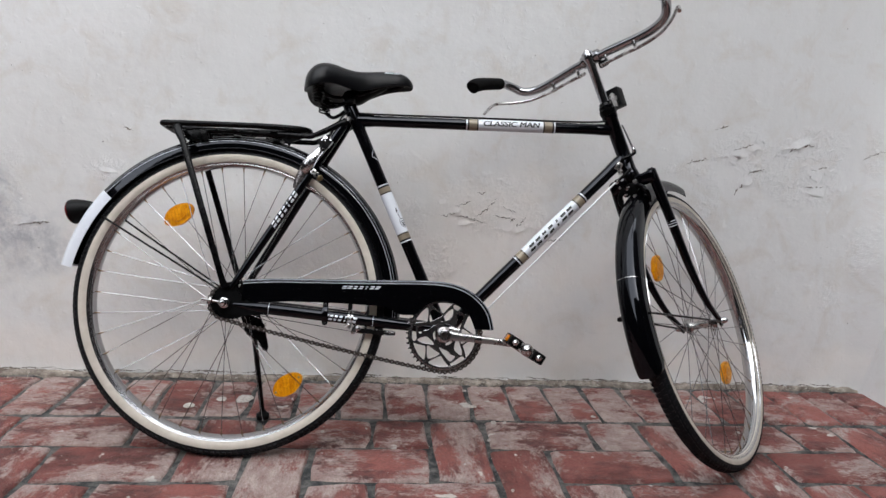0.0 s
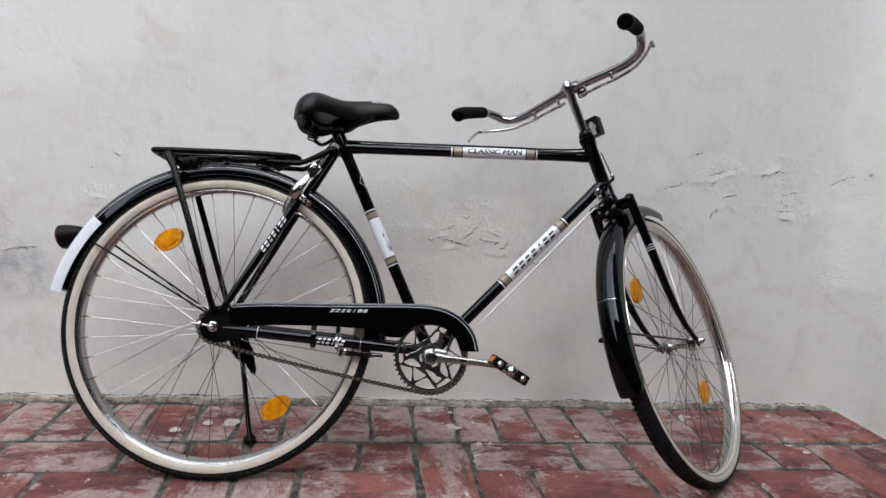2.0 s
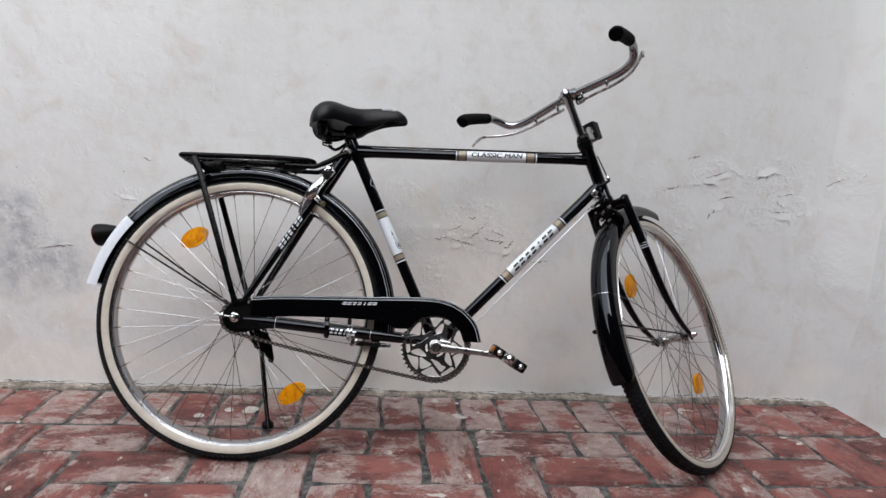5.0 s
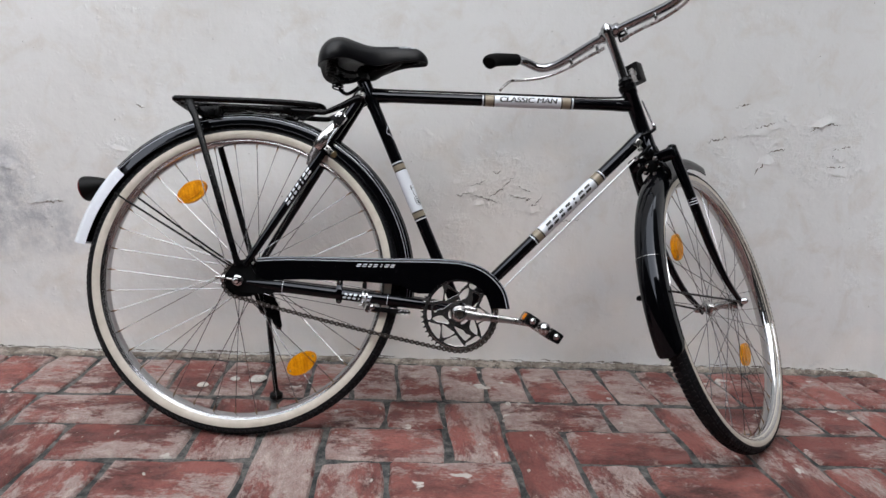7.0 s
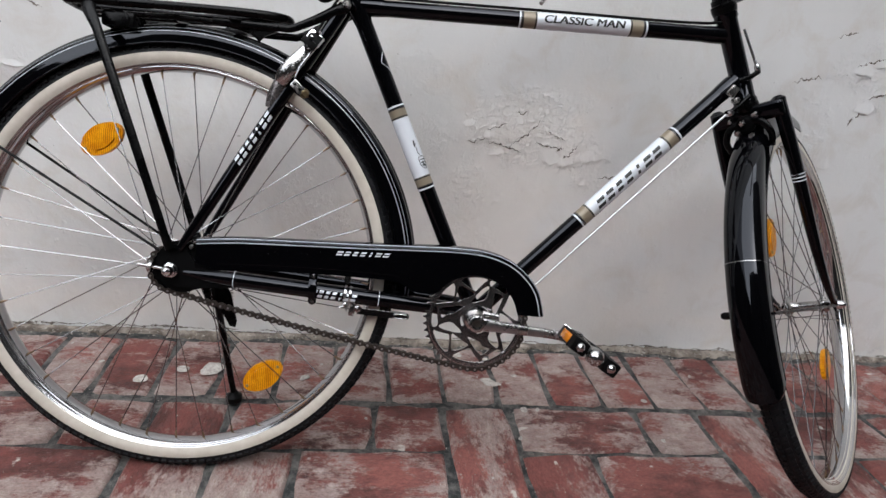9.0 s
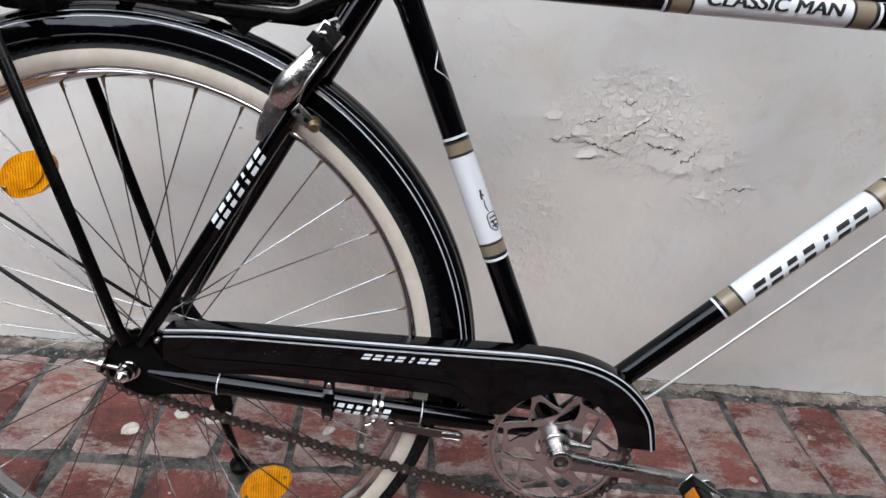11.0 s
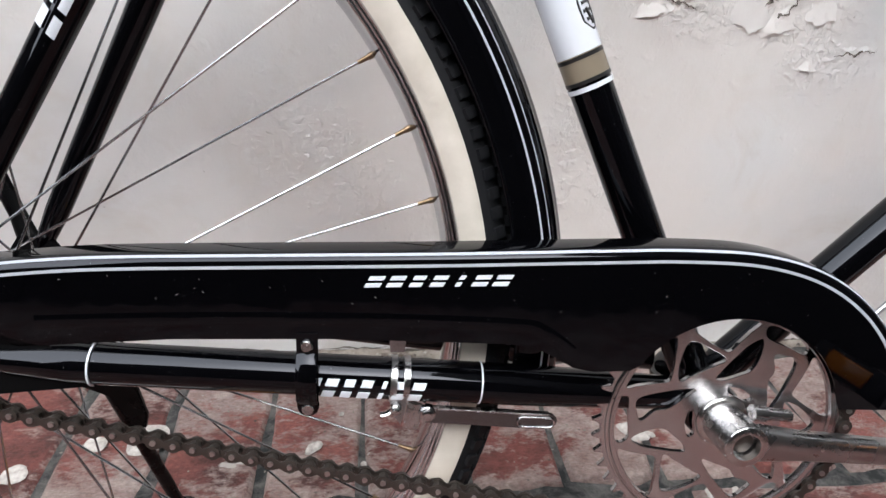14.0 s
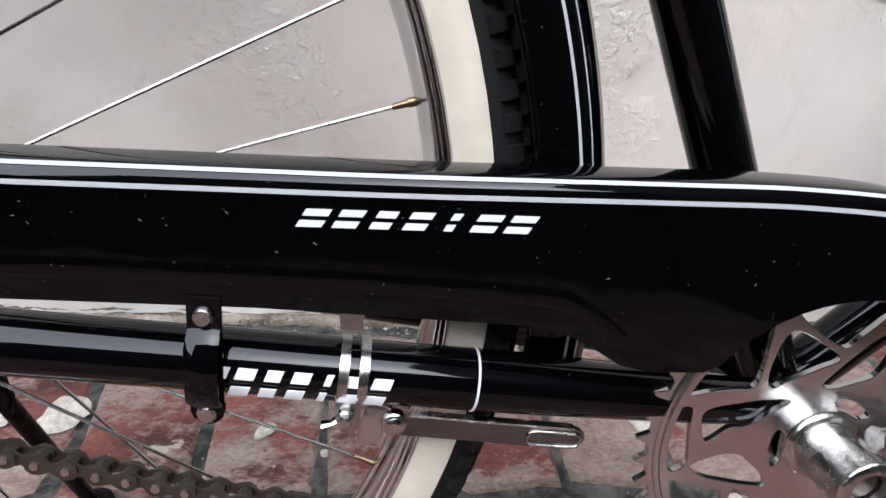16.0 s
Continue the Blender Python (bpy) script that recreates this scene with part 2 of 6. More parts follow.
_away.inputs["From Min"].default_value, _away.inputs["From Max"].default_value = 0.9, 1.7
_away.inputs["To Max"].default_value = 0.056
wire(brick_mat, _loc, "X", _away, "Value")
_beside = node(brick_mat, "MixRGB", Fac=1.0)
_beside.blend_type = "SUBTRACT"
_near = node(brick_mat, "MapRange")  # more of the pale wash towards the wall's foot
_near.inputs["From Min"].default_value, _near.inputs["From Max"].default_value = 0.05, 0.38
_near.inputs["To Max"].default_value = 0.034
wire(brick_mat, _loc, "Y", _near, "Value")
_foot_pale = node(brick_mat, "MixRGB", Fac=1.0)
_foot_pale.blend_type = "ADD"
wire(brick_mat, _wsum, "Color", _foot_pale, "Color1")
wire(brick_mat, _near, "Result", _foot_pale, "Color2")
wire(brick_mat, _foot_pale, "Color", _beside, "Color1")
wire(brick_mat, _away, "Result", _beside, "Color2")
_wash = ramp_of(brick_mat, _beside, "Color", 0.500, 0.556)
_pale = mixed(brick_mat, ramp_of(brick_mat, brick_noise(34, 7, 0.7), "Fac", 0.35, 0.65), "Color", (0.325, 0.214, 0.192), (0.51, 0.415, 0.38))
_br0 = mixed(brick_mat, _wash, "Color", (_red2, "Color"), (_pale, "Color"))
_grain = ramp_of(brick_mat, brick_noise(240, 4, 0.7), "Fac", 0.36, 0.62, (0.72,) * 3, (1.10,) * 3)
_br = node(brick_mat, "MixRGB", Fac=1.0)
_br.blend_type = "MULTIPLY"
wire(brick_mat, _br0, "Color", _br, "Color1")
wire(brick_mat, _grain, "Color", _br, "Color2")
_lime = ramp_of(brick_mat, brick_noise(17, 4, 0.5), "Fac", 0.70, 0.72)
_br2 = mixed(brick_mat, _lime, "Color", (_br, "Color"), (0.62, 0.58, 0.54))
wire(brick_mat, _br2, "Color", shader(brick_mat), "Base Color")
_rg = ramp_of(brick_mat, brick_noise(12, 4), "Fac", 0.3, 0.7, (0.42,) * 3, (0.8,) * 3)
wire(brick_mat, _rg, "Color", shader(brick_mat), "Roughness")
_bb = bump(brick_mat, brick_noise(30, 10, 0.75), "Fac", 0.9, 0.016)
bump(brick_mat, _wash, "Color", 0.35, 0.0015, _bb)

mortar = material("grey_mortar", (0.12, 0.115, 0.11), 0.85)
_mn = noise_of(mortar, 24, 9, 0.75, "Object", 0.3)
_mr = ramp_of(mortar, _mn, "Fac", 0.42, 0.68, (0.030, 0.034, 0.035), (0.26, 0.25, 0.235))
wire(mortar, _mr, "Color", shader(mortar), "Base Color")
bump(mortar, noise_of(mortar, 80, 8, 0.75), "Fac", 1.0, 0.014)


# ---------------------------------------------------------------- mesh helpers
def part(name, bm, mat, parent=None, label="", flat=False, place=None):
    """Links bm as one mesh object, under parent where one is given. mat: a material or a list of them."""
    if place is not None:
        bm.transform(place)
    bmesh.ops.recalc_face_normals(bm, faces=bm.faces)
    me = bpy.data.meshes.new(name)
    for f in bm.faces:
        f.smooth = not flat and len(f.verts) <= 4
    for e in bm.edges:
        e.smooth = e.calc_face_angle(0.0) < radians(52)
    bm.to_mesh(me)
    bm.free()
    for m in mat if isinstance(mat, list) else [mat]:
        me.materials.append(m)
    ob = new(name, me)
    ob.parent = parent
    return tagged(ob, label)


def again(ob, name, m, parent):
    """Another object on the same mesh."""
    o = new(name, ob.data)
    o.parent, o.matrix_basis = parent, m
    return o


def spline(pts, k=8, closed=False):
    """A smooth line through the points."""
    p = [Vector(v) for v in pts]
    n, out = len(p), []
    for i in range(n if closed else n - 1):
        a, b, c, d = (p[(i + j) % n] if closed else p[min(max(i + j, 0), n - 1)] for j in (-1, 0, 1, 2))
        for s in range(k):
            t = s / k
            out.append(0.5 * (2 * b + (c - a) * t + (2 * a - 5 * b + 4 * c - d) * t * t + (3 * b - a - 3 * c + d) * t ** 3))
    return out if closed else out + [p[-1]]


def tube(bm, pts, r, n=12, closed=False, flat=(1.0, 1.0), up=None, index=0):
    """A tube along pts; r: one radius, or one for each point. flat: widths of the section across and along up."""
    p = [Vector(v) for v in pts]
    rs = r if isinstance(r, (list, tuple)) else [r] * len(p)
    if len(rs) != len(p):
        rs = [float(v) for v in np.interp(np.linspace(0, 1, len(p)), np.linspace(0, 1, len(rs)), rs)]
    side, rings = None, []
    for i, v in enumerate(p):
        a, b = (p[i - 1], p[(i + 1) % len(p)]) if closed else (p[max(i - 1, 0)], p[min(i + 1, len(p) - 1)])
        t = (b - a).normalized()
        if side is None or up is not None:
            ref = Vector(up) if up is not None else (Vector((0, 0, 1)) if abs(t.z) < 0.9 else Vector((0, 1, 0)))
            side = t.cross(ref).normalized()
        else:
            side = (side - t * side.dot(t)).normalized()
        over = side.cross(t)
        rings.append([bm.verts.new(v + rs[i] * (flat[0] * math.cos(w) * side + flat[1] * math.sin(w) * over))
                      for w in (2 * math.pi * j / n for j in range(n))])
    pairs = list(zip(rings, rings[1:] + rings[:1])) if closed else list(zip(rings, rings[1:]))
    for a, b in pairs:
        for j in range(n):
            bm.faces.new((a[j], a[(j + 1) % n], b[(j + 1) % n], b[j])).material_index = index
    if not closed:
        bm.faces.new(rings[0]).material_index = index
        bm.faces.new(rings[-1][::-1]).material_index = index
    return bm


def lathe(bm, prof, n=96, a0=0.0, a1=360.0, closed=True, index=0):
    """Turns a profile of (radius, y) about the y axis, from a0 to a1 degrees (0: +x, 90: +z). closed: the profile is a loop."""
    whole = abs(a1 - a0) >= 359.9
    steps = n if whole else n + 1
    rings = []
    for i in range(steps):
        w = radians(a0 + (a1 - a0) * i / n)
        rings.append([bm.verts.new((r * math.cos(w), y, r * math.sin(w))) for r, y in prof])
    m = len(prof)
    for i in range(n if whole else n):
        a, b = rings[i], rings[(i + 1) % steps]
        for j in range(m if closed else m - 1):
            k = (j + 1) % m
            bm.faces.new((a[j], a[k], b[k], b[j])).material_index = index
    if closed and not whole:
        bm.faces.new(rings[0]).material_index = index
        bm.faces.new(rings[-1][::-1]).material_index = index
    return bm


def turned(bm, prof, a, b, n=20, index=0):
    """A solid of revolution along the line from a to b; prof: rows of (share of the length, radius)."""
    a, b = Vector(a), Vector(b)
    return tube(bm, [a.lerp(b, s) for s, _ in prof], [r for _, r in prof], n, index=index)


def block(bm, size, place=None, bevel=0.0, seg=2, index=0):
    made = bmesh.ops.create_cube(bm, size=1.0)["verts"]
    bmesh.ops.scale(bm, vec=size, verts=made)
    if bevel:
        edges = list({e for v in made for e in v.link_edges})
        made = list({v for f in bmesh.ops.bevel(bm, geom=edges, offset=bevel, segments=seg, affect="EDGES", profile=0.6)["faces"] for v in f.verts} | {v for v in made if v.is_valid})
    if place is not None:
        bmesh.ops.transform(bm, matrix=place, verts=made)
    for f in {f for v in made for f in v.link_faces}:
        f.material_index = index
    return bm


def plate(bm, outline, y0, y1, bevel=0.0, index=0):
    """A flat plate with an outline of (x, z) between two values of y."""
    a = [bm.verts.new((x, y0, z)) for x, z in outline]
    b = [bm.verts.new((x, y1, z)) for x, z in outline]
    made = [bm.faces.new(a), bm.faces.new(b[::-1])]
    for i in range(len(a)):
        made.append(bm.faces.new((a[i], b[i], b[(i + 1) % len(a)], a[(i + 1) % len(a)])))
    for f in made:
        f.material_index = index
    if bevel:
        edges = list({e for f in made[:2] for e in f.edges})
        bmesh.ops.bevel(bm, geom=edges, offset=bevel, segments=2, affect="EDGES")
    return bm


def arc(cx, cz, r, a0, a1, n):
    return [(cx + r * math.cos(radians(a0 + (a1 - a0) * i / n)), cz + r * math.sin(radians(a0 + (a1 - a0) * i / n))) for i in range(n + 1)]


def aim(a, b):
    """A pose at a whose y axis points to b."""
    return Matrix.Translation(a) @ (Vector(b) - Vector(a)).to_track_quat("Y", "Z").to_matrix().to_4x4()


# ---------------------------------------------------------------- the yard: walls and ground
GROUND = -0.0095
SIDE = 1.95  # where the side wall stands
WALL_Y, WALL_TURN = 0.468, math.atan(0.063)
YARD = Matrix.Translation((0, WALL_Y, 0)) @ Matrix.Rotation(WALL_TURN, 4, "Z")  # s along the wall, -d away from it


def fbm(x, y, z, octaves=4):
    return noise.fractal(Vector((x, y, z)), 0.9, 2.1, octaves)


def relief(s, z):
    """How far the plaster stands out at a place of the wall: waves, scaling patches with raised lips, a ragged foot."""
    out = 0.006 * fbm(s * 1.1, z * 1.1, 3.0, 3) + 0.0012 * fbm(s * 9, z * 9, 7.0, 3)
    reach = 0.02 + 0.11 * min(1.0, max(0.0, z / 0.45))
    u = (s - SIDE + reach) / reach  # rounded into the corner, more so higher up
    if 0 < u:
        out += reach * min(u, 1.1) ** 2 * 0.9
    return out


FLAKES = [  # centre along and up the wall, reach along and up, depth
    (0.62, 0.565, 0.13, 0.085, 0.0030), (0.75, 0.50, 0.10, 0.06, 0.0024), (0.50, 0.36, 0.05, 0.12, 0.0034), (0.80, 0.44, 0.06, 0.03, 0.0018),
    (1.42, 0.77, 0.10, 0.06, 0.0032), (1.64, 0.755, 0.11, 0.09, 0.0032), (1.70, 0.68, 0.07, 0.07, 0.0026), (1.58, 0.66, 0.09, 0.06, 0.0026), (1.24, 0.695, 0.10, 0.03, 0.0022),
    (-0.73, 0.54, 0.08, 0.12, 0.0022), (-0.70, 0.41, 0.08, 0.06, 0.0018), (-0.46, 0.60, 0.06, 0.035, 0.0022), (0.38, 0.655, 0.07, 0.04, 0.0018),
    (1.30, 0.60, 0.07, 0.10, 0.0026), (1.02, 0.56, 0.05, 0.12, 0.0022), (1.50, 0.72, 0.10, 0.08, 0.0030), (0.40, 0.47, 0.05, 0.10, 0.0020),
    (0.49, 0.31, 0.05, 0.11, 0.0034), (0.56, 0.27, 0.05, 0.05, 0.0030), (0.18, 0.32, 0.07, 0.06, 0.0014), (0.21, 0.25, 0.06, 0.04, 0.0012), (0.79, 0.44, 0.07, 0.04, 0.0026),
    (0.14, 0.36, 0.08, 0.08, 0.0012), (0.22, 0.28, 0.06, 0.05, 0.0013), (1.86, 0.78, 0.06, 0.07, 0.0022), (1.80, 0.31, 0.05, 0.08, 0.0018), (1.86, 0.47, 0.05, 0.10, 0.0020),
]


def scaling(s, z, patches):
    """Share of scaled plaster at a place of the wall, 0 to 1."""
    out = 0.0
    for cs, cz, rs, rz, deep in patches:
        if abs(s - cs) < 2 * rs and abs(z - cz) < 2 * rz:
            d = math.hypot((s - cs) / rs, (z - cz) / rz) + 0.5 * fbm(s * 7, z * 7, cs, 3)
            out = max(out, min(1.0, max(0.0, (1.15 - d) * 2.2)) * deep / 0.0032)
    return out


SIDE_FLAKES = [(0.05, 0.52, 0.05, 0.06, 0.0026), (0.12, 0.40, 0.08, 0.09, 0.0028), (0.18, 0.28, 0.09, 0.12, 0.0030), (0.07, 0.20, 0.05, 0.09, 0.0024), (0.32, 0.30, 0.10, 0.16, 0.0026)]
STAINS = [(-0.71, 0.40, 0.16, 0.13), (-0.78, 0.52, 0.12, 0.08)]
# warm blots; the first is painted pale to offset shade behind the bicycle
WARM_LIFTS = [(0.55, 0.22, 0.85, 0.30), (0.62, 0.42, 0.40, 0.26), (0.2, 0.36, 0.3, 0.2), (1.2, 0.08, 0.8, 0.08), (-0.5, 0.06, 0.7, 0.07)]


def blot(s, z, spots):
    out = 0.0
    for cs, cz, rs, rz in spots:
        if abs(s - cs) < 2 * rs and abs(z - cz) < 2 * rz:
            d = math.hypot((s - cs) / rs, (z - cz) / rz) + 0.7 * fbm(s * 6, z * 6, 4.4 + cs, 4)
            out = max(out, min(1.0, max(0.0, 1.2 - d)))
    return out


def plaster_wall(name, s0, s1, height, step, thick=0.2, mat=None, patches=()):
    """A wall in its own plane: x along it, z up, plaster face towards -y."""
    ns, nz = round((s1 - s0) / step), round(height / step)
    verts = [(s0 + (s1 - s0) * i / ns, -relief(s0 + (s1 - s0) * i / ns, height * k / nz) - 0.010 * math.exp(-height * k / nz / 0.018) * (1 + fbm(6 * i * step, 0.3, 0.7, 3)),
              GROUND - 0.02 + (height + 0.02) * k / nz) for k in range(nz + 1) for i in range(ns + 1)]
    w = ns + 1
    faces = [(k * w + i, k * w + i + 1, (k + 1) * w + i + 1, (k + 1) * w + i) for k in range(nz) for i in range(ns)]
    b = len(verts)
    verts += [(s0, thick, GROUND - 0.02), (s1, thick, GROUND - 0.02), (s1, thick, height), (s0, thick, height)]
    bl, br, tl, tr = 0, ns, nz * w, nz * w + ns
    faces += [(b + 1, b, b + 3, b + 2)]
    faces += [tuple([b, *range(bl, br + 1), b + 1][::-1]), tuple([b + 3, *range(tl, tr + 1), b + 2])]
    faces += [tuple([b, *range(bl, tl + 1, w), b + 3]), tuple([b + 1, *range(br, tr + 1, w), b + 2][::-1])]
    me = bpy.data.meshes.new(name)
    me.from_pydata(verts, [], faces)
    me.materials.append(mat or plaster)
    for f in me.polygons:
        f.use_smooth = len(f.vertices) == 4
    me.update()
    stain = me.attributes.new("stain", "FLOAT", "POINT")
    warm = me.attributes.new("warm", "FLOAT", "POINT")
    if patches is FLAKES:
        stain.data.foreach_set("value", [blot(v[0], v[2], STAINS) for v in verts])
        warm.data.foreach_set("value", [blot(v[0], v[2], WARM_LIFTS) for v in verts])
    mask = me.attributes.new("scaling", "FLOAT", "POINT")
    if step < 0.02:
        mask.data.foreach_set("value", [scaling(v[0], v[2], patches) for v in verts])
    return new(name, me)


def wall(name, s0, s1, height, step, place, label, mat=None, patches=()):
    ob = plaster_wall(name, s0, s1, height, step, mat=mat, patches=patches)
    ob.matrix_world = place
    return tagged(ob, label, "wall", kind="structure")


north = wall("wall_north", -2.6, SIDE + 0.2, 1.5, 0.0075, YARD, "off-white lime-plastered wall with cracks and scaling patches", patches=FLAKES)
wall("wall_north_upper", -2.6, SIDE + 0.2, 1.6, 0.05, YARD @ Matrix.Translation((0, 0, 1.5)), "plain upper part of the off-white plastered wall")
east = wall("wall_east", 0.0, 0.5, 3.0, 0.012, YARD @ Matrix.Translation((SIDE, 0, 0)) @ Matrix.Rotation(radians(-90), 4, "Z"), "off-white plastered side wall meeting the long wall", patches=SIDE_FLAKES)
# three unseen walls, added to block light and darken what gloss and chrome reflect
wall("wall_east_unseen", 0.5, 4.2, 8.0, 0.1, YARD @ Matrix.Translation((SIDE + 0.02, 0, 0)) @ Matrix.Rotation(radians(-90), 4, "Z"), "unseen dark wall added beside the yard to block light from the east", dark_render)
wall("wall_west", 0.0, 4.2, 2.2, 0.06, YARD @ Matrix.Translation((-2.6, -4.2, 0)) @ Matrix.Rotation(radians(90), 4, "Z"), "unseen dark wall added to close the yard and darken reflections", dark_render)
wall("wall_south", 0.0, 4.6, 4.2, 0.1, YARD @ Matrix.Translation((2.0, -4.2, 0)) @ Matrix.Rotation(radians(180), 4, "Z"), "unseen dark wall added behind the yard to darken reflections", dark_render)


def flake(rng, s, z, wide, tall, lift, turn=0.0, host=None):
    """A scale of plaster that hangs from its upper edge, its ragged lower lip standing off the wall."""
    bm = bmesh.new()
    nu, nv, seed = 8, 4, rng.uniform(0, 50)
    rows = []
    for k in range(nv + 1):
        v = k / nv
        row = []
        for i in range(nu + 1):
            u = i / nu - 0.5
            x = u * wide * (0.80 + 0.20 * v + 0.30 * fbm(v * 2, seed, 1.0, 3)) + 0.12 * wide * fbm(v * 3, seed, 8.0, 3)
            low = (0.20 * fbm(u * 4, seed, 3.0, 4) - 0.6 * u * u) * tall
            y = 0.0012 - (lift + 0.0012) * v ** 1.3 * max(0.10, 1 - 3.4 * u * u + 0.8 * fbm(u * 5, seed, 6.0, 3))
            row.append(bm.verts.new((x, y, -(v - 0.5) * tall - low * v)))
        rows.append(row)
    for a, b in zip(rows, rows[1:]):
        for i in range(nu):
            bm.faces.new((a[i], a[i + 1], b[i + 1], b[i]))
    rim = rows[0] + [r[-1] for r in rows[1:]] + rows[-1][-2::-1] + [r[0] for r in rows[-2:0:-1]]
    back = [bm.verts.new((p.co.x * 0.96, 0.006, p.co.z * 0.96 + 0.06 * tall)) for p in rim]
    for i in range(len(rim)):
        j = (i + 1) % len(rim)
        bm.faces.new((rim[i], rim[j], back[j], back[i]))
    ob = part("plaster_flake", bm, plaster, host or north, place=Matrix.Translation((s, -relief(s, z), z)) @ Matrix.Rotation(radians(turn), 4, "Y"))
    ob.data.attributes.new("warm", "FLOAT", "POINT").data.foreach_set("value", [blot(s, z, WARM_LIFTS)] * len(ob.data.vertices))
    ob.data.attributes.new("stain", "FLOAT", "POINT").data.foreach_set("value", [blot(s, z, STAINS)] * len(ob.data.vertices))


FLAPS = [  # along and up the wall, width, height
    (0.606, 0.522, 0.045, 0.022), (0.730, 0.494, 0.060, 0.034), (0.690, 0.505, 0.085, 0.040), (0.793, 0.443, 0.034, 0.018), (0.785, 0.505, 0.045, 0.024), (0.565, 0.500, 0.050, 0.016),
    (0.545, 0.540, 0.034, 0.020), (0.495, 0.560, 0.030, 0.018), (0.614, 0.580, 0.026, 0.024), (1.412, 0.765, 0.050, 0.028), (1.455, 0.782, 0.045, 0.020), (1.600, 0.800, 0.060, 0.022),
    (1.676, 0.716, 0.040, 0.044), (1.690, 0.660, 0.060, 0.030), (1.442, 0.680, 0.050, 0.026), (1.385, 0.540, 0.045, 0.028), (1.771, 0.670, 0.028, 0.022), (-0.743, 0.545, 0.070, 0.034),
    (-0.683, 0.448, 0.075, 0.024), (-0.456, 0.603, 0.060, 0.018),
]
CRACKS = [  # along and up the wall, length, degrees
    (0.630, 0.545, 0.085, -42), (0.561, 0.556, 0.040, -24), (0.518, 0.520, 0.040, -12), (0.614, 0.592, 0.022, 0), (0.703, 0.544, 0.040, 22), (0.717, 0.514, 0.018, -38),
    (1.339, 0.831, 0.040, -20), (1.849, 0.778, 0.060, -28), (1.274, 0.724, 0.060, -12), (1.420, 0.775, 0.060, -22), (0.850, 0.458, 0.050, -6), (1.622, 0.793, 0.050, 4), (1.585, 0.780, 0.040, -30), (1.680, 0.724, 0.048, -18), (1.660, 0.705, 0.028, -66), (1.672, 0.666, 0.056, -2),
    (1.470, 0.705, 0.050, -14), (1.425, 0.650, 0.045, -50), (0.690, 0.520, 0.060, 8), (0.740, 0.505, 0.050, -48), (0.585, 0.512, 0.070, 14), (-0.641, 0.439, 0.050, -4), (-0.392, 0.715, 0.024, 10),
]


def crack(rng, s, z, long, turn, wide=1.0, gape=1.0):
    """A jagged dark ribbon: colour for the shade under lifted lips and in an open crack."""
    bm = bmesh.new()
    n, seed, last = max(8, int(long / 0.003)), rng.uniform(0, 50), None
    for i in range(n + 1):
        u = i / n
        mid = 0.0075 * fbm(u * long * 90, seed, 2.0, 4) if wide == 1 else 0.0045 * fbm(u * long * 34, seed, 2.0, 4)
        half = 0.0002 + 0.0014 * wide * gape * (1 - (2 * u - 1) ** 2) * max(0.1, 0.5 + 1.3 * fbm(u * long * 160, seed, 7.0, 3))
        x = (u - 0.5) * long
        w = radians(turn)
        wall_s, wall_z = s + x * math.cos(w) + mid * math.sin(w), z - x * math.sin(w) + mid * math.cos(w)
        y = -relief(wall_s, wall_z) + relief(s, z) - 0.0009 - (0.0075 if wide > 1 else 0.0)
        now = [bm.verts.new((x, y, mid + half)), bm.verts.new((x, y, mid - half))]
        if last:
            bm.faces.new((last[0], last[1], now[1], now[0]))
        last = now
    part("plaster_crack", bm, lip_shade, north, place=Matrix.Translation((s, -relief(s, z), z)) @ Matrix.Rotation(radians(turn), 4, "Y"))


# dark colour standing in for shade under plaster lips and inside cracks
lip_shade = material("crack_lip_shade", (0.11, 0.09, 0.07), 0.95)
_gr = ramp_of(lip_shade, noise_of(lip_shade, 160, 4, 0.6), "Fac", 0.35, 0.65, (0.07, 0.060, 0.050), (0.30, 0.27, 0.235))
wire(lip_shade, _gr, "Color", shader(lip_shade), "Base Color")


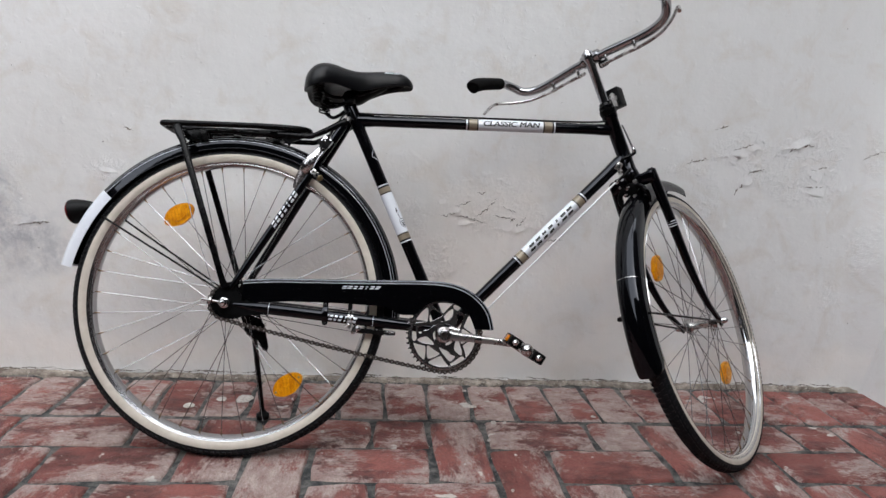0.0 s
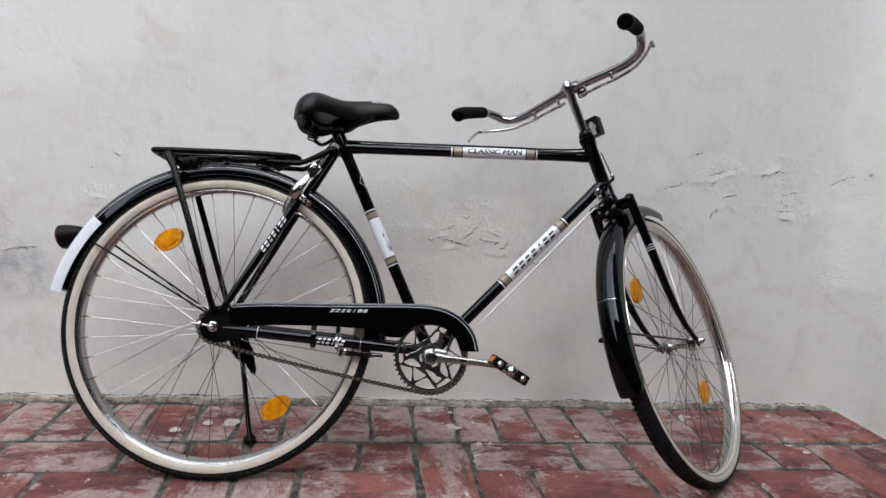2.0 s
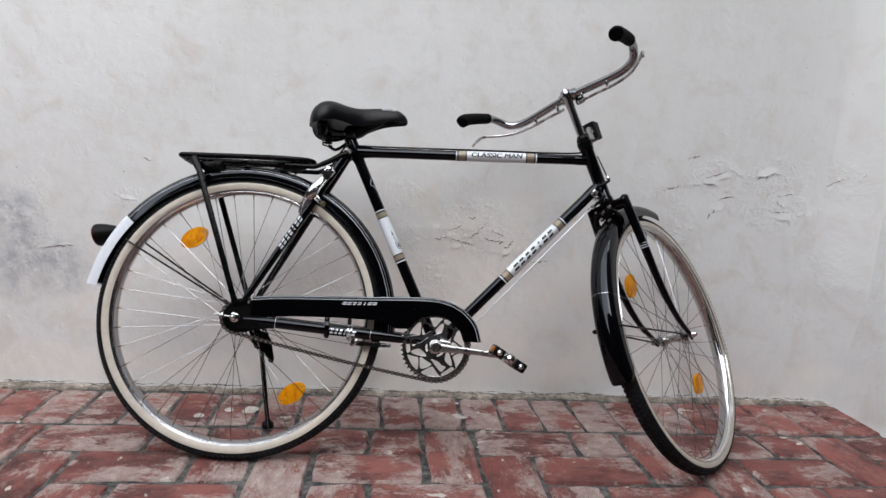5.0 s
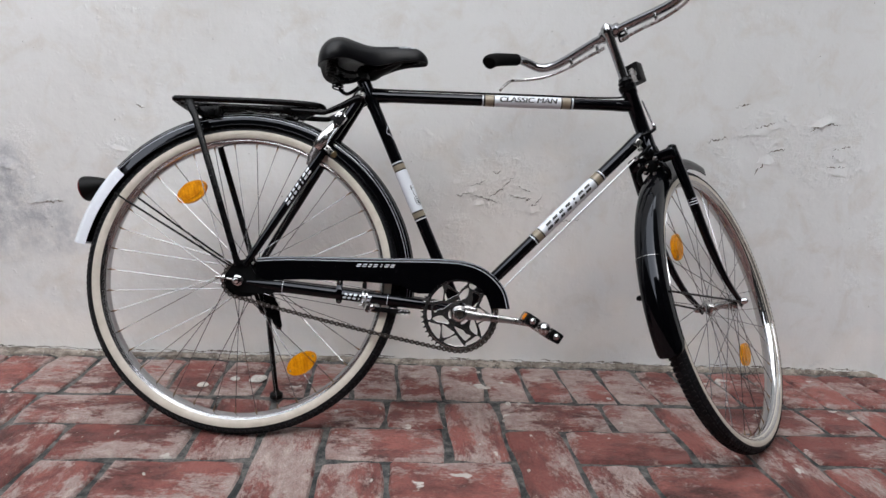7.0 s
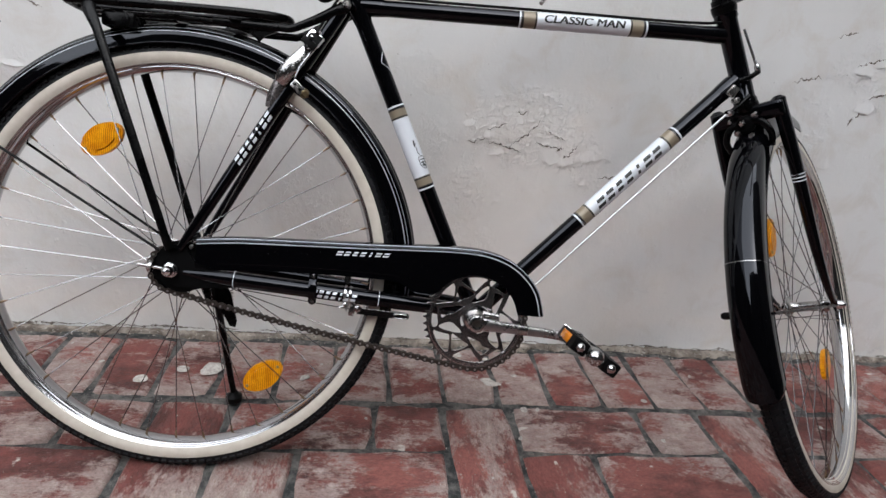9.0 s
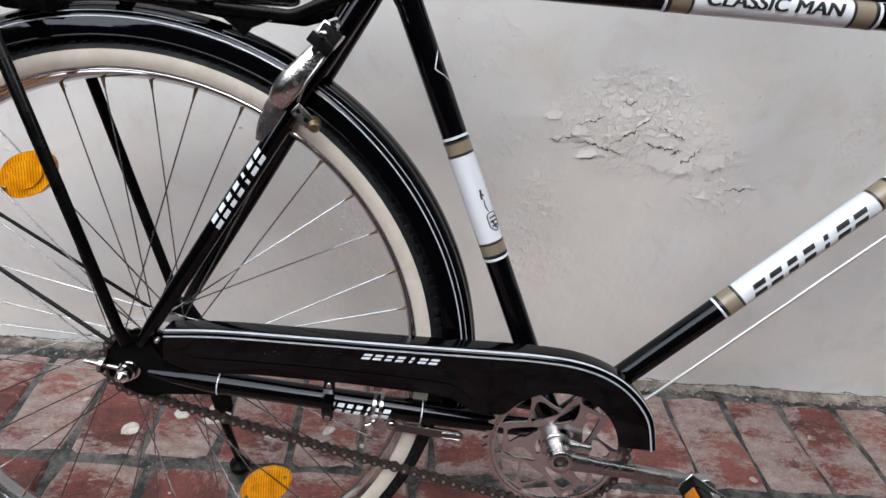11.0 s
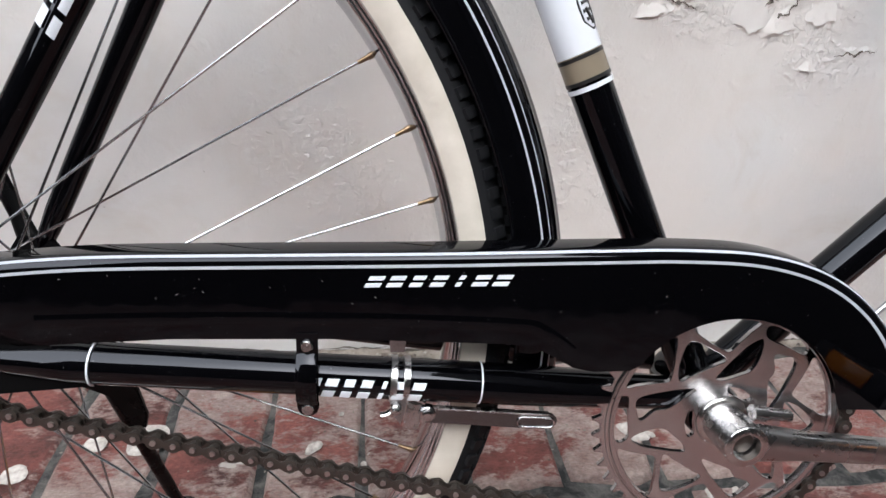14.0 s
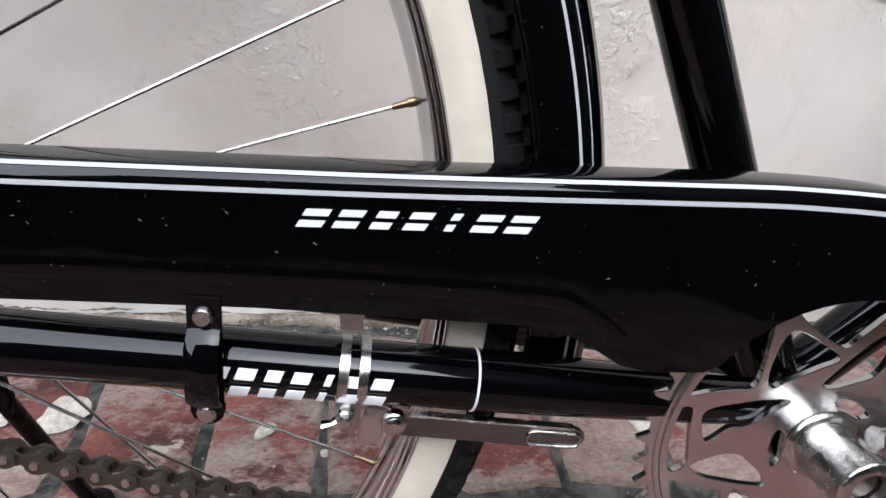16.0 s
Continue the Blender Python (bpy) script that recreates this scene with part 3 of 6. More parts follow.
def flakes():
    rng = random.Random(31)
    for a, z, wide, tall in FLAPS:
        big = 1.4 if a > 1.2 else 1.15
        flake(rng, a, z, wide * 0.85 * big, tall * 1.05 * big, rng.uniform(0.0014, 0.0028) * big ** 1.5, rng.uniform(-14, 14))
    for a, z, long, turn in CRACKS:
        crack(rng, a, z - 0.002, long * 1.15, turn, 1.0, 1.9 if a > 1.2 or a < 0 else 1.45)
        for k in range(2):
            w = radians(turn)
            d = (k - 0.5) * long / 2.4
            flake(rng, a + d * math.cos(w), z - d * math.sin(w) + rng.uniform(0.004, 0.007), long / 2.6, 0.010, rng.uniform(0.0010, 0.0017), turn + rng.uniform(-14, 14))
    for host, cs, cz, rs, rz, deep in [(north, *p) for p in FLAKES] + [(east, *p) for p in SIDE_FLAKES]:
        for _ in range(int(620 * rs * rz * min(1.0, deep / 0.002)) + 1):
            w, r = rng.uniform(0, 2 * math.pi), math.sqrt(rng.uniform(0, 1))
            size = rng.uniform(0.004, 0.015)
            flake(rng, cs + rs * r * math.cos(w), cz + rz * r * math.sin(w), size * rng.uniform(1.0, 1.9), size * rng.uniform(0.5, 0.9), rng.uniform(0.0005, 0.0013), rng.uniform(-35, 35), host)
    for i in range(38):  # dark ribbons in place of the shade in the broken gap along the foot
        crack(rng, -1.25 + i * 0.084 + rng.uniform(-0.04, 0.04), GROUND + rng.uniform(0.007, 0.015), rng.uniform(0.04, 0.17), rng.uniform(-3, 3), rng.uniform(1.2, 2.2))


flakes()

_bm = bmesh.new()
bmesh.ops.create_grid(_bm, x_segments=230, y_segments=210, size=0.5)
bmesh.ops.scale(_bm, vec=(4.6, 4.25, 1), verts=_bm.verts)
bmesh.ops.translate(_bm, vec=(-0.3, -2.1, GROUND - 0.0075), verts=_bm.verts)
for _v in _bm.verts:
    _v.co.z += 0.0030 * fbm(_v.co.x * 9, _v.co.y * 9, 0.0, 3)
ground = part("ground", _bm, mortar)
ground.matrix_world = YARD
tagged(ground, "worn red brick paving with dark grey mortar joints", "paving", kind="structure")

def fillet():
    """The ragged mortar fillet between wall and paving."""
    n, rows = 900, []
    for i in range(n + 1):
        x = -2.6 + (SIDE + 2.6) * i / n
        reach = max(0.006, 0.014 + 0.010 * fbm(x * 3.1, 0.4, 9.0, 4) + 0.020 * fbm(x * 17, 2.4, 1.0, 3))
        tall = 0.004 + 0.005 * fbm(x * 5.3, 7.7, 2.0, 4)
        row = []
        for k in range(8):
            u = k / 7
            row.append((x, -0.004 - reach * u ** 1.3, GROUND + 0.002 + tall * (1 - u) ** 1.7 + 0.0030 * fbm(x * 60, u * 3, 5.0, 5) - (0.010 if k == 7 else 0)))
        rows.append(row)
    me = bpy.data.meshes.new("mortar_fillet")
    me.from_pydata([v for r in rows for v in r], [], [(i * 8 + k, i * 8 + k + 1, (i + 1) * 8 + k + 1, (i + 1) * 8 + k) for i in range(n) for k in range(7)])
    me.materials.append(fillet_mat)
    for f in me.polygons:
        f.use_smooth = True
    ob = new("trim_fillet", me)
    ob.matrix_world = YARD
    tagged(ob, "crumbling pale mortar fillet along the foot of the wall", "trim", kind="structure")


fillet_mat = material("crumbling_mortar", (0.4, 0.36, 0.31), 0.9)
_fn = noise_of(fillet_mat, 16, 8, 0.7, "Object", 0.3)
_fr = ramp_of(fillet_mat, _fn, "Fac", 0.40, 0.62, (0.14, 0.112, 0.092), (0.44, 0.385, 0.33))
wire(fillet_mat, _fr, "Color", shader(fillet_mat), "Base Color")
bump(fillet_mat, noise_of(fillet_mat, 70, 6, 0.7), "Fac", 0.8, 0.01)
fillet()

# ---------------------------------------------------------------- the bicycle
LEAN = radians(14.98)
bicycle = tagged(new("bicycle"), "black roadster bicycle, whitewall tyres, chrome bars, leaning on its stand", "bicycle")
bicycle.matrix_world = Matrix.Rotation(-LEAN, 4, "X") @ Matrix.Translation((0, 0.014, 0))

HUB = Vector((-0.002, 0, 0.350))
BB = Vector((0.503, 0, 0.300))
HEAD = Vector((0.945, 0, 0.723))
HEAD_ANGLE, STEER = radians(67.87), radians(46.36)
U = Vector((-math.cos(HEAD_ANGLE), 0, math.sin(HEAD_ANGLE)))
_fw = Vector((math.sin(HEAD_ANGLE), 0, math.cos(HEAD_ANGLE)))
FWD = math.cos(STEER) * _fw + math.sin(STEER) * Vector((0, 1, 0))
LFT = math.cos(STEER) * Vector((0, 1, 0)) - math.sin(STEER) * _fw
STEERED = Matrix.Translation(HEAD) @ Matrix((FWD, LFT, U)).transposed().to_4x4()  # x ahead, y left, z up the steering axis
FRONT_HUB = Vector((0.100, 0, -0.430))


def seg(a, b, s):
    return Vector(a).lerp(Vector(b), s)


def sleeve(parent, name, a, b, r, mat, label="", n=40):
    """A thin painted band round a tube from a to b."""
    return part(name, tube(bmesh.new(), [a, b], r, n), mat, parent, label)


# frame tubes
ST_TOP, ST_LOW = Vector((0.245, 0, 0.840)), Vector((0.505, 0, 0.303))
TT_A, TT_B = Vector((0.262, 0, 0.806)), Vector((0.897, 0, 0.8245))
DT_A, DT_B = BB + Vector((0.012, 0, 0.014)), Vector((0.9235, 0, 0.7513))
HT_A, HT_B = HEAD - U * 0.012, HEAD + U * 0.150
seat_tube = part("seat_tube", tube(bmesh.new(), [ST_TOP, ST_LOW], 0.0143, 40), black_paint, bicycle)
top_tube = part("top_tube", tube(bmesh.new(), [TT_A, TT_B], 0.0132, 40), black_paint, bicycle)
down_tube = part("down_tube", tube(bmesh.new(), [DT_A, DT_B], 0.0143, 40), black_paint, bicycle)
head_tube = part("head_tube", turned(bmesh.new(), [(0, 0.019), (0.06, 0.0195), (0.08, 0.0172), (0.92, 0.0172), (0.94, 0.0195), (1, 0.019)], HT_A, HT_B, 24), black_paint, bicycle)
for _p, _d, _r in ((TT_B, TT_A, 0.0143), (DT_B, DT_A, 0.0154)):
    part("lug", turned(bmesh.new(), [(0, _r), (0.35, _r), (0.75, _r - 0.0002), (1, _r - 0.0008)], _p + (_d - _p).normalized() * 0.008, _p + (_d - _p).normalized() * 0.040, 24), black_paint, bicycle)
part("lug", turned(bmesh.new(), [(0, 0.0155), (0.3, 0.0165), (0.8, 0.0165), (1, 0.015)], ST_TOP + Vector((-0.004, 0, 0.008)), seg(ST_TOP, ST_LOW, 0.11), 20), black_paint, bicycle)
part("lug", turned(bmesh.new(), [(0, 0.0152), (0.7, 0.0148), (1, 0.0138)], TT_A, seg(TT_A, TT_B, 0.07), 20), black_paint, bicycle)
part("bottom_bracket", turned(bmesh.new(), [(0, 0.019), (0.08, 0.0205), (0.92, 0.0205), (1, 0.019)], BB + Vector((0, 0.036, 0)), BB - Vector((0, 0.036, 0)), 28), black_paint, bicycle)


def banded(parent, a, b, r, s0, s1, gold):
    """A white panel on a tube between two shares of its length, with gold and white end bands."""
    length = (Vector(b) - Vector(a)).length
    w = 0.0025 / length
    sleeve(parent, "white_panel", seg(a, b, s0), seg(a, b, s1), r + 0.0006, white_paint, "white painted panel")
    for end, way in ((s0, -1), (s1, 1)):
        g = end + way * gold / length
        sleeve(parent, "gold_band", seg(a, b, end + way * 0.1 * w), seg(a, b, g), r + 0.0005, gold_paint, "gold band")
        for at in (end + way * w * 0.8, g):
            sleeve(parent, "black_line", seg(a, b, at - w * 0.5), seg(a, b, at + w * 0.5), r + 0.0007, letter_black)
        sleeve(parent, "white_line", seg(a, b, g + way * 1.2 * w), seg(a, b, g + way * 2.4 * w), r + 0.0006, white_paint, "thin white band")


def share(a, b, x):
    return (x - a.x) / (b.x - a.x)


banded(top_tube, TT_A, TT_B, 0.0132, share(TT_A, TT_B, 0.562), share(TT_A, TT_B, 0.722), 0.024)
banded(down_tube, DT_A, DT_B, 0.0143, share(DT_A, DT_B, 0.692), share(DT_A, DT_B, 0.811), 0.022)
banded(seat_tube, ST_TOP, ST_LOW, 0.0143, share(ST_TOP, ST_LOW, 0.347), share(ST_TOP, ST_LOW, 0.392), 0.017)


def bars(parent, name, at, along, over, out, length, height, count, mat, r=None, slant=0.35):
    """A word mark reduced to a row of slanted plain bars. at: its middle; r: the radius of the tube that it lies on."""
    at, along, over, out = Vector(at), Vector(along).normalized(), Vector(over).normalized(), Vector(out).normalized()
    pitch = length / count
    for i in range(count):
      c0 = (i - count / 2 + 0.5) * pitch
      wide = pitch * (0.74, 0.70, 0.58, 0.66, 0.26, 0.72, 0.74)[i % 7]
      for low, high in ((-0.5, -0.13), (0.13, 0.5)):
        bm = bmesh.new()
        rows = []
        for k in range(4):
            h = (low + (high - low) * k / 3) * height
            row = []
            for e in (-0.5, 0.5):
                x = c0 + e * wide + slant * h
                if r:
                    w = h / r
                    p = at + along * x + over * (r * math.sin(w)) + out * (r * math.cos(w) - r)
                    n = (over * math.sin(w) + out * math.cos(w)).normalized()
                else:
                    p, n = at + along * x + over * h, out
                row.append((bm.verts.new(p), bm.verts.new(p + n * 0.0006)))
            rows.append(row)
        for (a0, b0), (a1, b1) in zip(rows, rows[1:]):
            bm.faces.new((a0[1], b0[1], b1[1], a1[1]))
            bm.faces.new((a0[0], a0[1], a1[1], a1[0]))
            bm.faces.new((b0[1], b0[0], b1[0], b1[1]))
        for (a0, b0) in (rows[0], rows[-1]):
            bm.faces.new((a0[0], b0[0], b0[1], a0[1]))
        part(name, bm, mat, parent, flat=True)


def lettering(parent, name, text, size, place, mat, label, depth=0.0003, shear=0.0):
    cu = bpy.data.curves.new(name, "FONT")
    cu.body, cu.size, cu.align_x, cu.align_y, cu.extrude, cu.shear, cu.offset = text, size, "CENTER", "CENTER", depth, shear, 0.0
    tmp = new(name, cu)
    me = bpy.data.meshes.new_from_object(tmp.evaluated_get(bpy.context.evaluated_depsgraph_get()))
    bpy.data.objects.remove(tmp)
    me.transform(place)
    bm = bmesh.new()
    for shift, rise in ((-0.042, 0.0), (-0.014, 0.00003), (0.014, 0.00006), (0.042, 0.00009)):
        step = Matrix.Translation((shift * size, 0, rise))
        me.transform(step)
        bm.from_mesh(me)
        me.transform(step.inverted())
    bmesh.ops.triangulate(bm, faces=bm.faces)
    bmesh.ops.remove_doubles(bm, verts=bm.verts, dist=0.00001)
    for k in range(-8, 9):
        bmesh.ops.bisect_plane(bm, geom=list(bm.verts) + list(bm.edges) + list(bm.faces), plane_co=(0, k * size / 16, 0), plane_no=(0, 1, 0))
    bm.to_mesh(me)
    bm.free()
    me.materials.append(mat)
    ob = new(name, me)
    ob.parent = parent
    return tagged(ob, label)


def wrap(ob, a, b, r, roll=0.0):
    """Bends flat lettering, x along and y up, round the tube from a to b, on the side that faces -y."""
    a, b = Vector(a), Vector(b)
    t = (b - a).normalized()
    up = Vector((0, 1, 0)).cross(t) * -1
    up = up if up.z > 0 else -up
    for v in ob.data.vertices:
        w = v.co.y / r + roll
        v.co = a + t * v.co.x + (r + v.co.z) * (up * math.sin(w) + Vector((0, -1, 0)) * math.cos(w))
    return ob


_mid = seg(TT_A, TT_B, share(TT_A, TT_B, 0.642))
_txt = lettering(top_tube, "lettering", "CLASSIC MAN", 0.0172, Matrix.Diagonal((1.30, 1, 1, 1)) @ Matrix.Translation((0, 0, 0.0010)), letter_black, "black capital lettering", shear=0.18)
wrap(_txt, _mid, _mid + (TT_B - TT_A).normalized(), 0.0132, 0.05)
_d = (DT_B - DT_A).normalized()
_up = Vector((-_d.z, 0, _d.x))
bars(down_tube, "mark_bar", seg(DT_A, DT_B, share(DT_A, DT_B, 0.7515)) + Vector((0, -0.0150, 0)), _d, _up, (0, -1, 0), 0.150, 0.0155, 7, letter_black, 0.0149)


def on_seat_tube(h, turn, r=0.0149):
    """A point of the seat tube's skin at a height, so many degrees round from its outer side."""
    w = radians(turn)
    return seg(ST_TOP, ST_LOW, (0.840 - h) / (0.840 - 0.303)) + r * (Vector((0, -1, 0)) * math.cos(w) + Vector((0.9, 0, 0.436)) * math.sin(w))


def crest():
    """A small square badge under a thin stem, as plain strokes on the white panel."""
    strokes = [[(0.5495, 14), (0.5620, 14), (0.5640, 40), (0.5620, 64), (0.5495, 64), (0.5440, 40), (0.5495, 14)], [(0.5590, 22), (0.5590, 56)], [(0.5500, 24), (0.5500, 54)], [(0.5545, 20), (0.5545, 58)],
               [(0.5660, 30), (0.5720, 22), (0.5790, 26)], [(0.5800, 16), (0.5900, 22)], [(0.5840, 30), (0.5840, 12)], [(0.5560, 32), (0.5470, 44)]]
    for k, line in enumerate(strokes):
        part("crest_stroke", tube(bmesh.new(), spline([on_seat_tube(h + 0.002, w + 8, 0.0146) for h, w in line], 4), 0.0008 if k in (0, 4) else 0.0014, 6), letter_black, seat_tube, "small black crest shown as plain strokes")


crest()


def chevron():
    """A thin white angle line wrapped round the side of the seat tube."""
    pts = []
    for h, turn in CHEVRON:
        pts.append(on_seat_tube(h, turn, 0.0146))
    part("chevron_line", tube(bmesh.new(), spline(pts, 6), 0.0007, 6), white_paint, seat_tube, "thin white angle line")


CHEVRON = [(0.737, 88), (0.726, 42), (0.717, 18), (0.714, 20), (0.706, 52), (0.697, 88)]
chevron()

# stays and rear ends
SS_A, SS_B = Vector((0.243, -0.017, 0.800)), Vector((0.010, -0.058, 0.383))
CS_A, CS_B = Vector((0.052, -0.054, 0.3440)), Vector((0.480, -0.030, 0.3135))
for side in (1, -1):
    flip = Matrix.Diagonal((1, side, 1, 1))
    a, b = flip @ SS_A, flip @ SS_B
    stay = part("seat_stay", tube(bmesh.new(), [a, seg(a, b, 0.08), seg(a, b, 0.6), seg(a, b, 0.93), b], [0.0105, 0.0108, 0.010, 0.0085, 0.006], 18), black_paint, bicycle)
    if side == 1:
        d = (SS_A - SS_B).normalized()
        up = Vector((-d.z, 0, d.x)).normalized()
        bars(stay, "mark_bar", seg(SS_B, SS_A, 0.455) + Vector((0, -0.0106, 0)), d, up, (0, -1, -0.08), 0.098, 0.0125, 7, white_paint, 0.0106)
    a, b = flip @ CS_A, flip @ CS_B
    cs = part("chain_stay", tube(bmesh.new(), [flip @ Vector((0.018, -0.055, 0.347)), a, seg(a, b, 0.08), seg(a, b, 0.55), seg(a, b, 0.72), seg(a, b, 0.9), b], [0.005, 0.0095, 0.0130, 0.0138, 0.0138, 0.0125, 0.011], 24), black_paint, bicycle)
    if side == 1:
        for x in (0.098, 0.335):
            s = share(CS_A, CS_B, x)
            sleeve(cs, "white_line", seg(CS_A, CS_B, s), seg(CS_A, CS_B, s + 0.0025), 0.0141, white_paint, "thin white band")
        d = (CS_B - CS_A).normalized()
        bars(cs, "mark_bar", seg(CS_A, CS_B, share(CS_A, CS_B, 0.262)) + Vector((0, -0.0140, -0.002)), d, (-d.z, 0, d.x), (0, -1, 0), 0.076, 0.0125, 7, white_paint, 0.0140, 0.3)
    if side == 1:
        part("gear_plate", plate(bmesh.new(), arc(0.014, 0.356, 0.043, 62, 300, 20) + [(0.060, 0.326), (0.064, 0.356), (0.044, 0.392)], -0.0505, -0.0525, 0.0008), black_matt, bicycle, "black plate beside the hub")
    part("dropout", plate(bmesh.new(), [(-0.026, 0.352), (-0.018, 0.372), (-0.004, 0.392), (0.018, 0.392), (0.034, 0.366), (0.060, 0.3575), (0.100, 0.3475), (0.100, 0.328), (0.040, 0.322), (0.008, 0.322), (-0.016, 0.330)], side * -0.052, side * -0.058, 0.001), black_matt, bicycle)
part("seat_cluster_bolt", turned(bmesh.new(), [(0, 0.006), (0.4, 0.0075), (0.75, 0.0075), (1, 0.004)], (0.247, -0.016, 0.800), (0.247, -0.034, 0.800), 14), dull_chrome, bicycle, "steel bolt head")
part("fender_bridge", tube(bmesh.new(), [(0.150, -0.03, 0.640), (0.150, 0.03, 0.640)], 0.006, 12), black_paint, bicycle)


# ---------------------------------------------------------------- wheels
REAR_TYRE, FRONT_TYRE = (0.3395, 0.0225), (0.3360, 0.0205)  # radius of the wheel at the tyre's core, radius of the tyre
REAR_AXLE = HUB + Vector((0, 0, 0.006))


def section(f0, f1, n, size, grow=0.0):
    RT, r = size[0], size[1] + grow
    return [(RT + r * math.cos(radians(f0 + (f1 - f0) * i / n)), r * math.sin(radians(f0 + (f1 - f0) * i / n))) for i in range(n + 1)]


def build_wheel(name, place, parent, size, spokes, first, flange, half, reflectors, label, drift=0.0):
    wheel = tagged(new(name), label)
    wheel.parent, wheel.matrix_basis = parent, place
    RT, RR = size
    lift = RT - 0.3360
    part("tyre", lathe(bmesh.new(), section(-180, 180, 28, size)[:-1], 120), rubber, wheel, "black rubber tyre")
    bm = bmesh.new()
    count = 168
    for i in range(count):
        for f, half_w, shift in ((-52, 11, 0.0), (-17, 11, 0.5), (17, 11, 0.0), (52, 11, 0.5)):
            w0 = 2 * math.pi * (i + shift) / count
            q = []
            for rr in (RR - 0.0005, RR + 0.0028):
                for df, dw in ((-1, -0.28), (1, -0.28), (1, 0.28), (-1, 0.28)):
                    fa, w = radians(f + df * half_w * (1.0 if rr < RR else 0.85)), w0 + dw * 2 * math.pi / count + 0.004 * (df if abs(f) < 30 else 0)
                    rad = RT + rr * math.cos(fa)
                    q.append(bm.verts.new((rad * math.cos(w), rr * math.sin(fa), rad * math.sin(w))))
            bm.faces.new(q[4:])
            for k in range(4):
                bm.faces.new((q[k], q[(k + 1) % 4], q[4 + (k + 1) % 4], q[4 + k]))
    tagged(part("tread", bm, rubber, wheel, "blocky tread", flat=True), kind="stuff")
    for s in (1, -1):
        white = [(r, s * y) for r, y in section(78 if lift else 75, 150, 12, size, 0.0005)]
        part("whitewall", lathe(bmesh.new(), white, 120, closed=False), cream, wheel, "cream whitewall band")
    lip = 0.3265 if lift else 0.3285
    rim = [(lip + 0.0012, 0.0192), (lip, 0.0206), (lip - 0.0010, 0.0200), (lip - 0.0014, 0.0186), (lip - 0.0024, 0.0190), (lip - 0.0034, 0.0184), (lip - 0.0038, 0.0170), (lip - 0.0048, 0.0172), (lip - 0.0056, 0.0164), (0.3190, 0.0128), (0.3168, 0.0080), (0.3155, 0.0038), (0.3151, 0)]
    rim = rim + [(r, -y) for r, y in rim[-2::-1]] + [(lip + 0.0004, -0.0170), (0.3205, 0), (lip + 0.0004, 0.0170)]
    part("rim", lathe(bmesh.new(), rim, 120), rim_chrome, wheel, "chromed steel rim")
    hub = bmesh.new()
    lathe(hub, [(0.0, half + 0.018), (0.0035, half + 0.018), (0.0035, half + 0.004), (0.010, half + 0.002), (0.014, half - 0.006), (flange, half - 0.006), (flange, half - 0.009), (0.014, half - 0.012), (flange * 0.46, half - 0.018), (flange * 0.46, 0), (flange * 0.46, -half + 0.018),
                (0.014, -half + 0.012), (flange, -half + 0.009), (flange, -half + 0.006), (0.014, -half + 0.006), (0.010, -half - 0.002), (0.0035, -half - 0.004), (0.0035, -half - 0.018), (0.0, -half - 0.018)], 28, closed=False)
    part("hub", hub, dull_chrome, wheel, "steel hub")
    pitch = 360 / spokes
    for i in range(spokes):
        s = -1 if i % 2 == 0 else 1
        lead = 1 if ((i + 1) // 2) % 2 == 0 else -1
        wr = radians(first + pitch * i)
        wr -= radians(drift) * max(0.0, math.cos(wr - radians(10))) ** 1.5
        wf = wr + lead * radians(69)
        tip = Vector((0.3152 * math.cos(wr), s * 0.002, 0.3152 * math.sin(wr)))
        root = Vector(((flange - 0.002) * math.cos(wf), s * (half - 0.0075 + 0.0022 * lead), (flange - 0.002) * math.sin(wf)))
        d = (root - tip).normalized()
        bm = tube(bmesh.new(), [root, tip], 0.0009, 6)
        turned(bm, [(0, 0.0022), (0.3, 0.0022), (0.32, 0.0017), (1, 0.0014)], tip, tip + d * 0.0105, 8, index=1)
        part("spoke", bm, [steel_wire, nipple], wheel)
    for w, rad in reflectors:
        c = Matrix.Rotation(radians(-w), 4, "Y") @ Matrix.Translation((rad, 0, 0))
        bm = bmesh.new()
        o = [(0.0235 * math.sin(a), 0.0385 * math.copysign(abs(math.cos(a)) ** 1.12, math.cos(a))) for a in (2 * math.pi * k / 32 for k in range(32))]
        plate(bm, o, -0.0045, 0.0045, 0.0015)
        ref = part("reflector", bm, orange, wheel, "orange oval spoke reflector", flat=True, place=c)
        for y in (-0.0045, 0.0065):
            lens = [(x * 0.62, z * 0.66) for x, z in o]
            part("raised_lens", plate(bmesh.new(), lens, y - 0.002, y, 0.0012), orange, ref, flat=True, place=c)
        for z in (-0.0315, 0.0315):
            part("stud", turned(bmesh.new(), [(0, 0.0026), (0.8, 0.0026), (1, 0.0016)], (0, -0.0035, z), (0, -0.0064, z), 10), brass, ref, place=c)
    return wheel


rear = build_wheel("rear_wheel", Matrix.Translation(REAR_AXLE), bicycle, REAR_TYRE, 40, 8.6, 0.027, 0.042, ((125.6, 0.239), (-53.3, 0.241)), "rear wheel with whitewall tyre and chrome rim", 2.5)
front = build_wheel("front_wheel", STEERED @ Matrix.Translation(FRONT_HUB), bicycle, FRONT_TYRE, 36, 3.0, 0.021, 0.038, ((128.0, 0.235), (-70.5, 0.157)), "front wheel with whitewall tyre and chrome rim")
_emb = lettering(rear, "embossed_word", "MARK", 0.0105, Matrix.Diagonal((1.05, 1, 1, 1)), cream, "raised cream lettering on the whitewall")
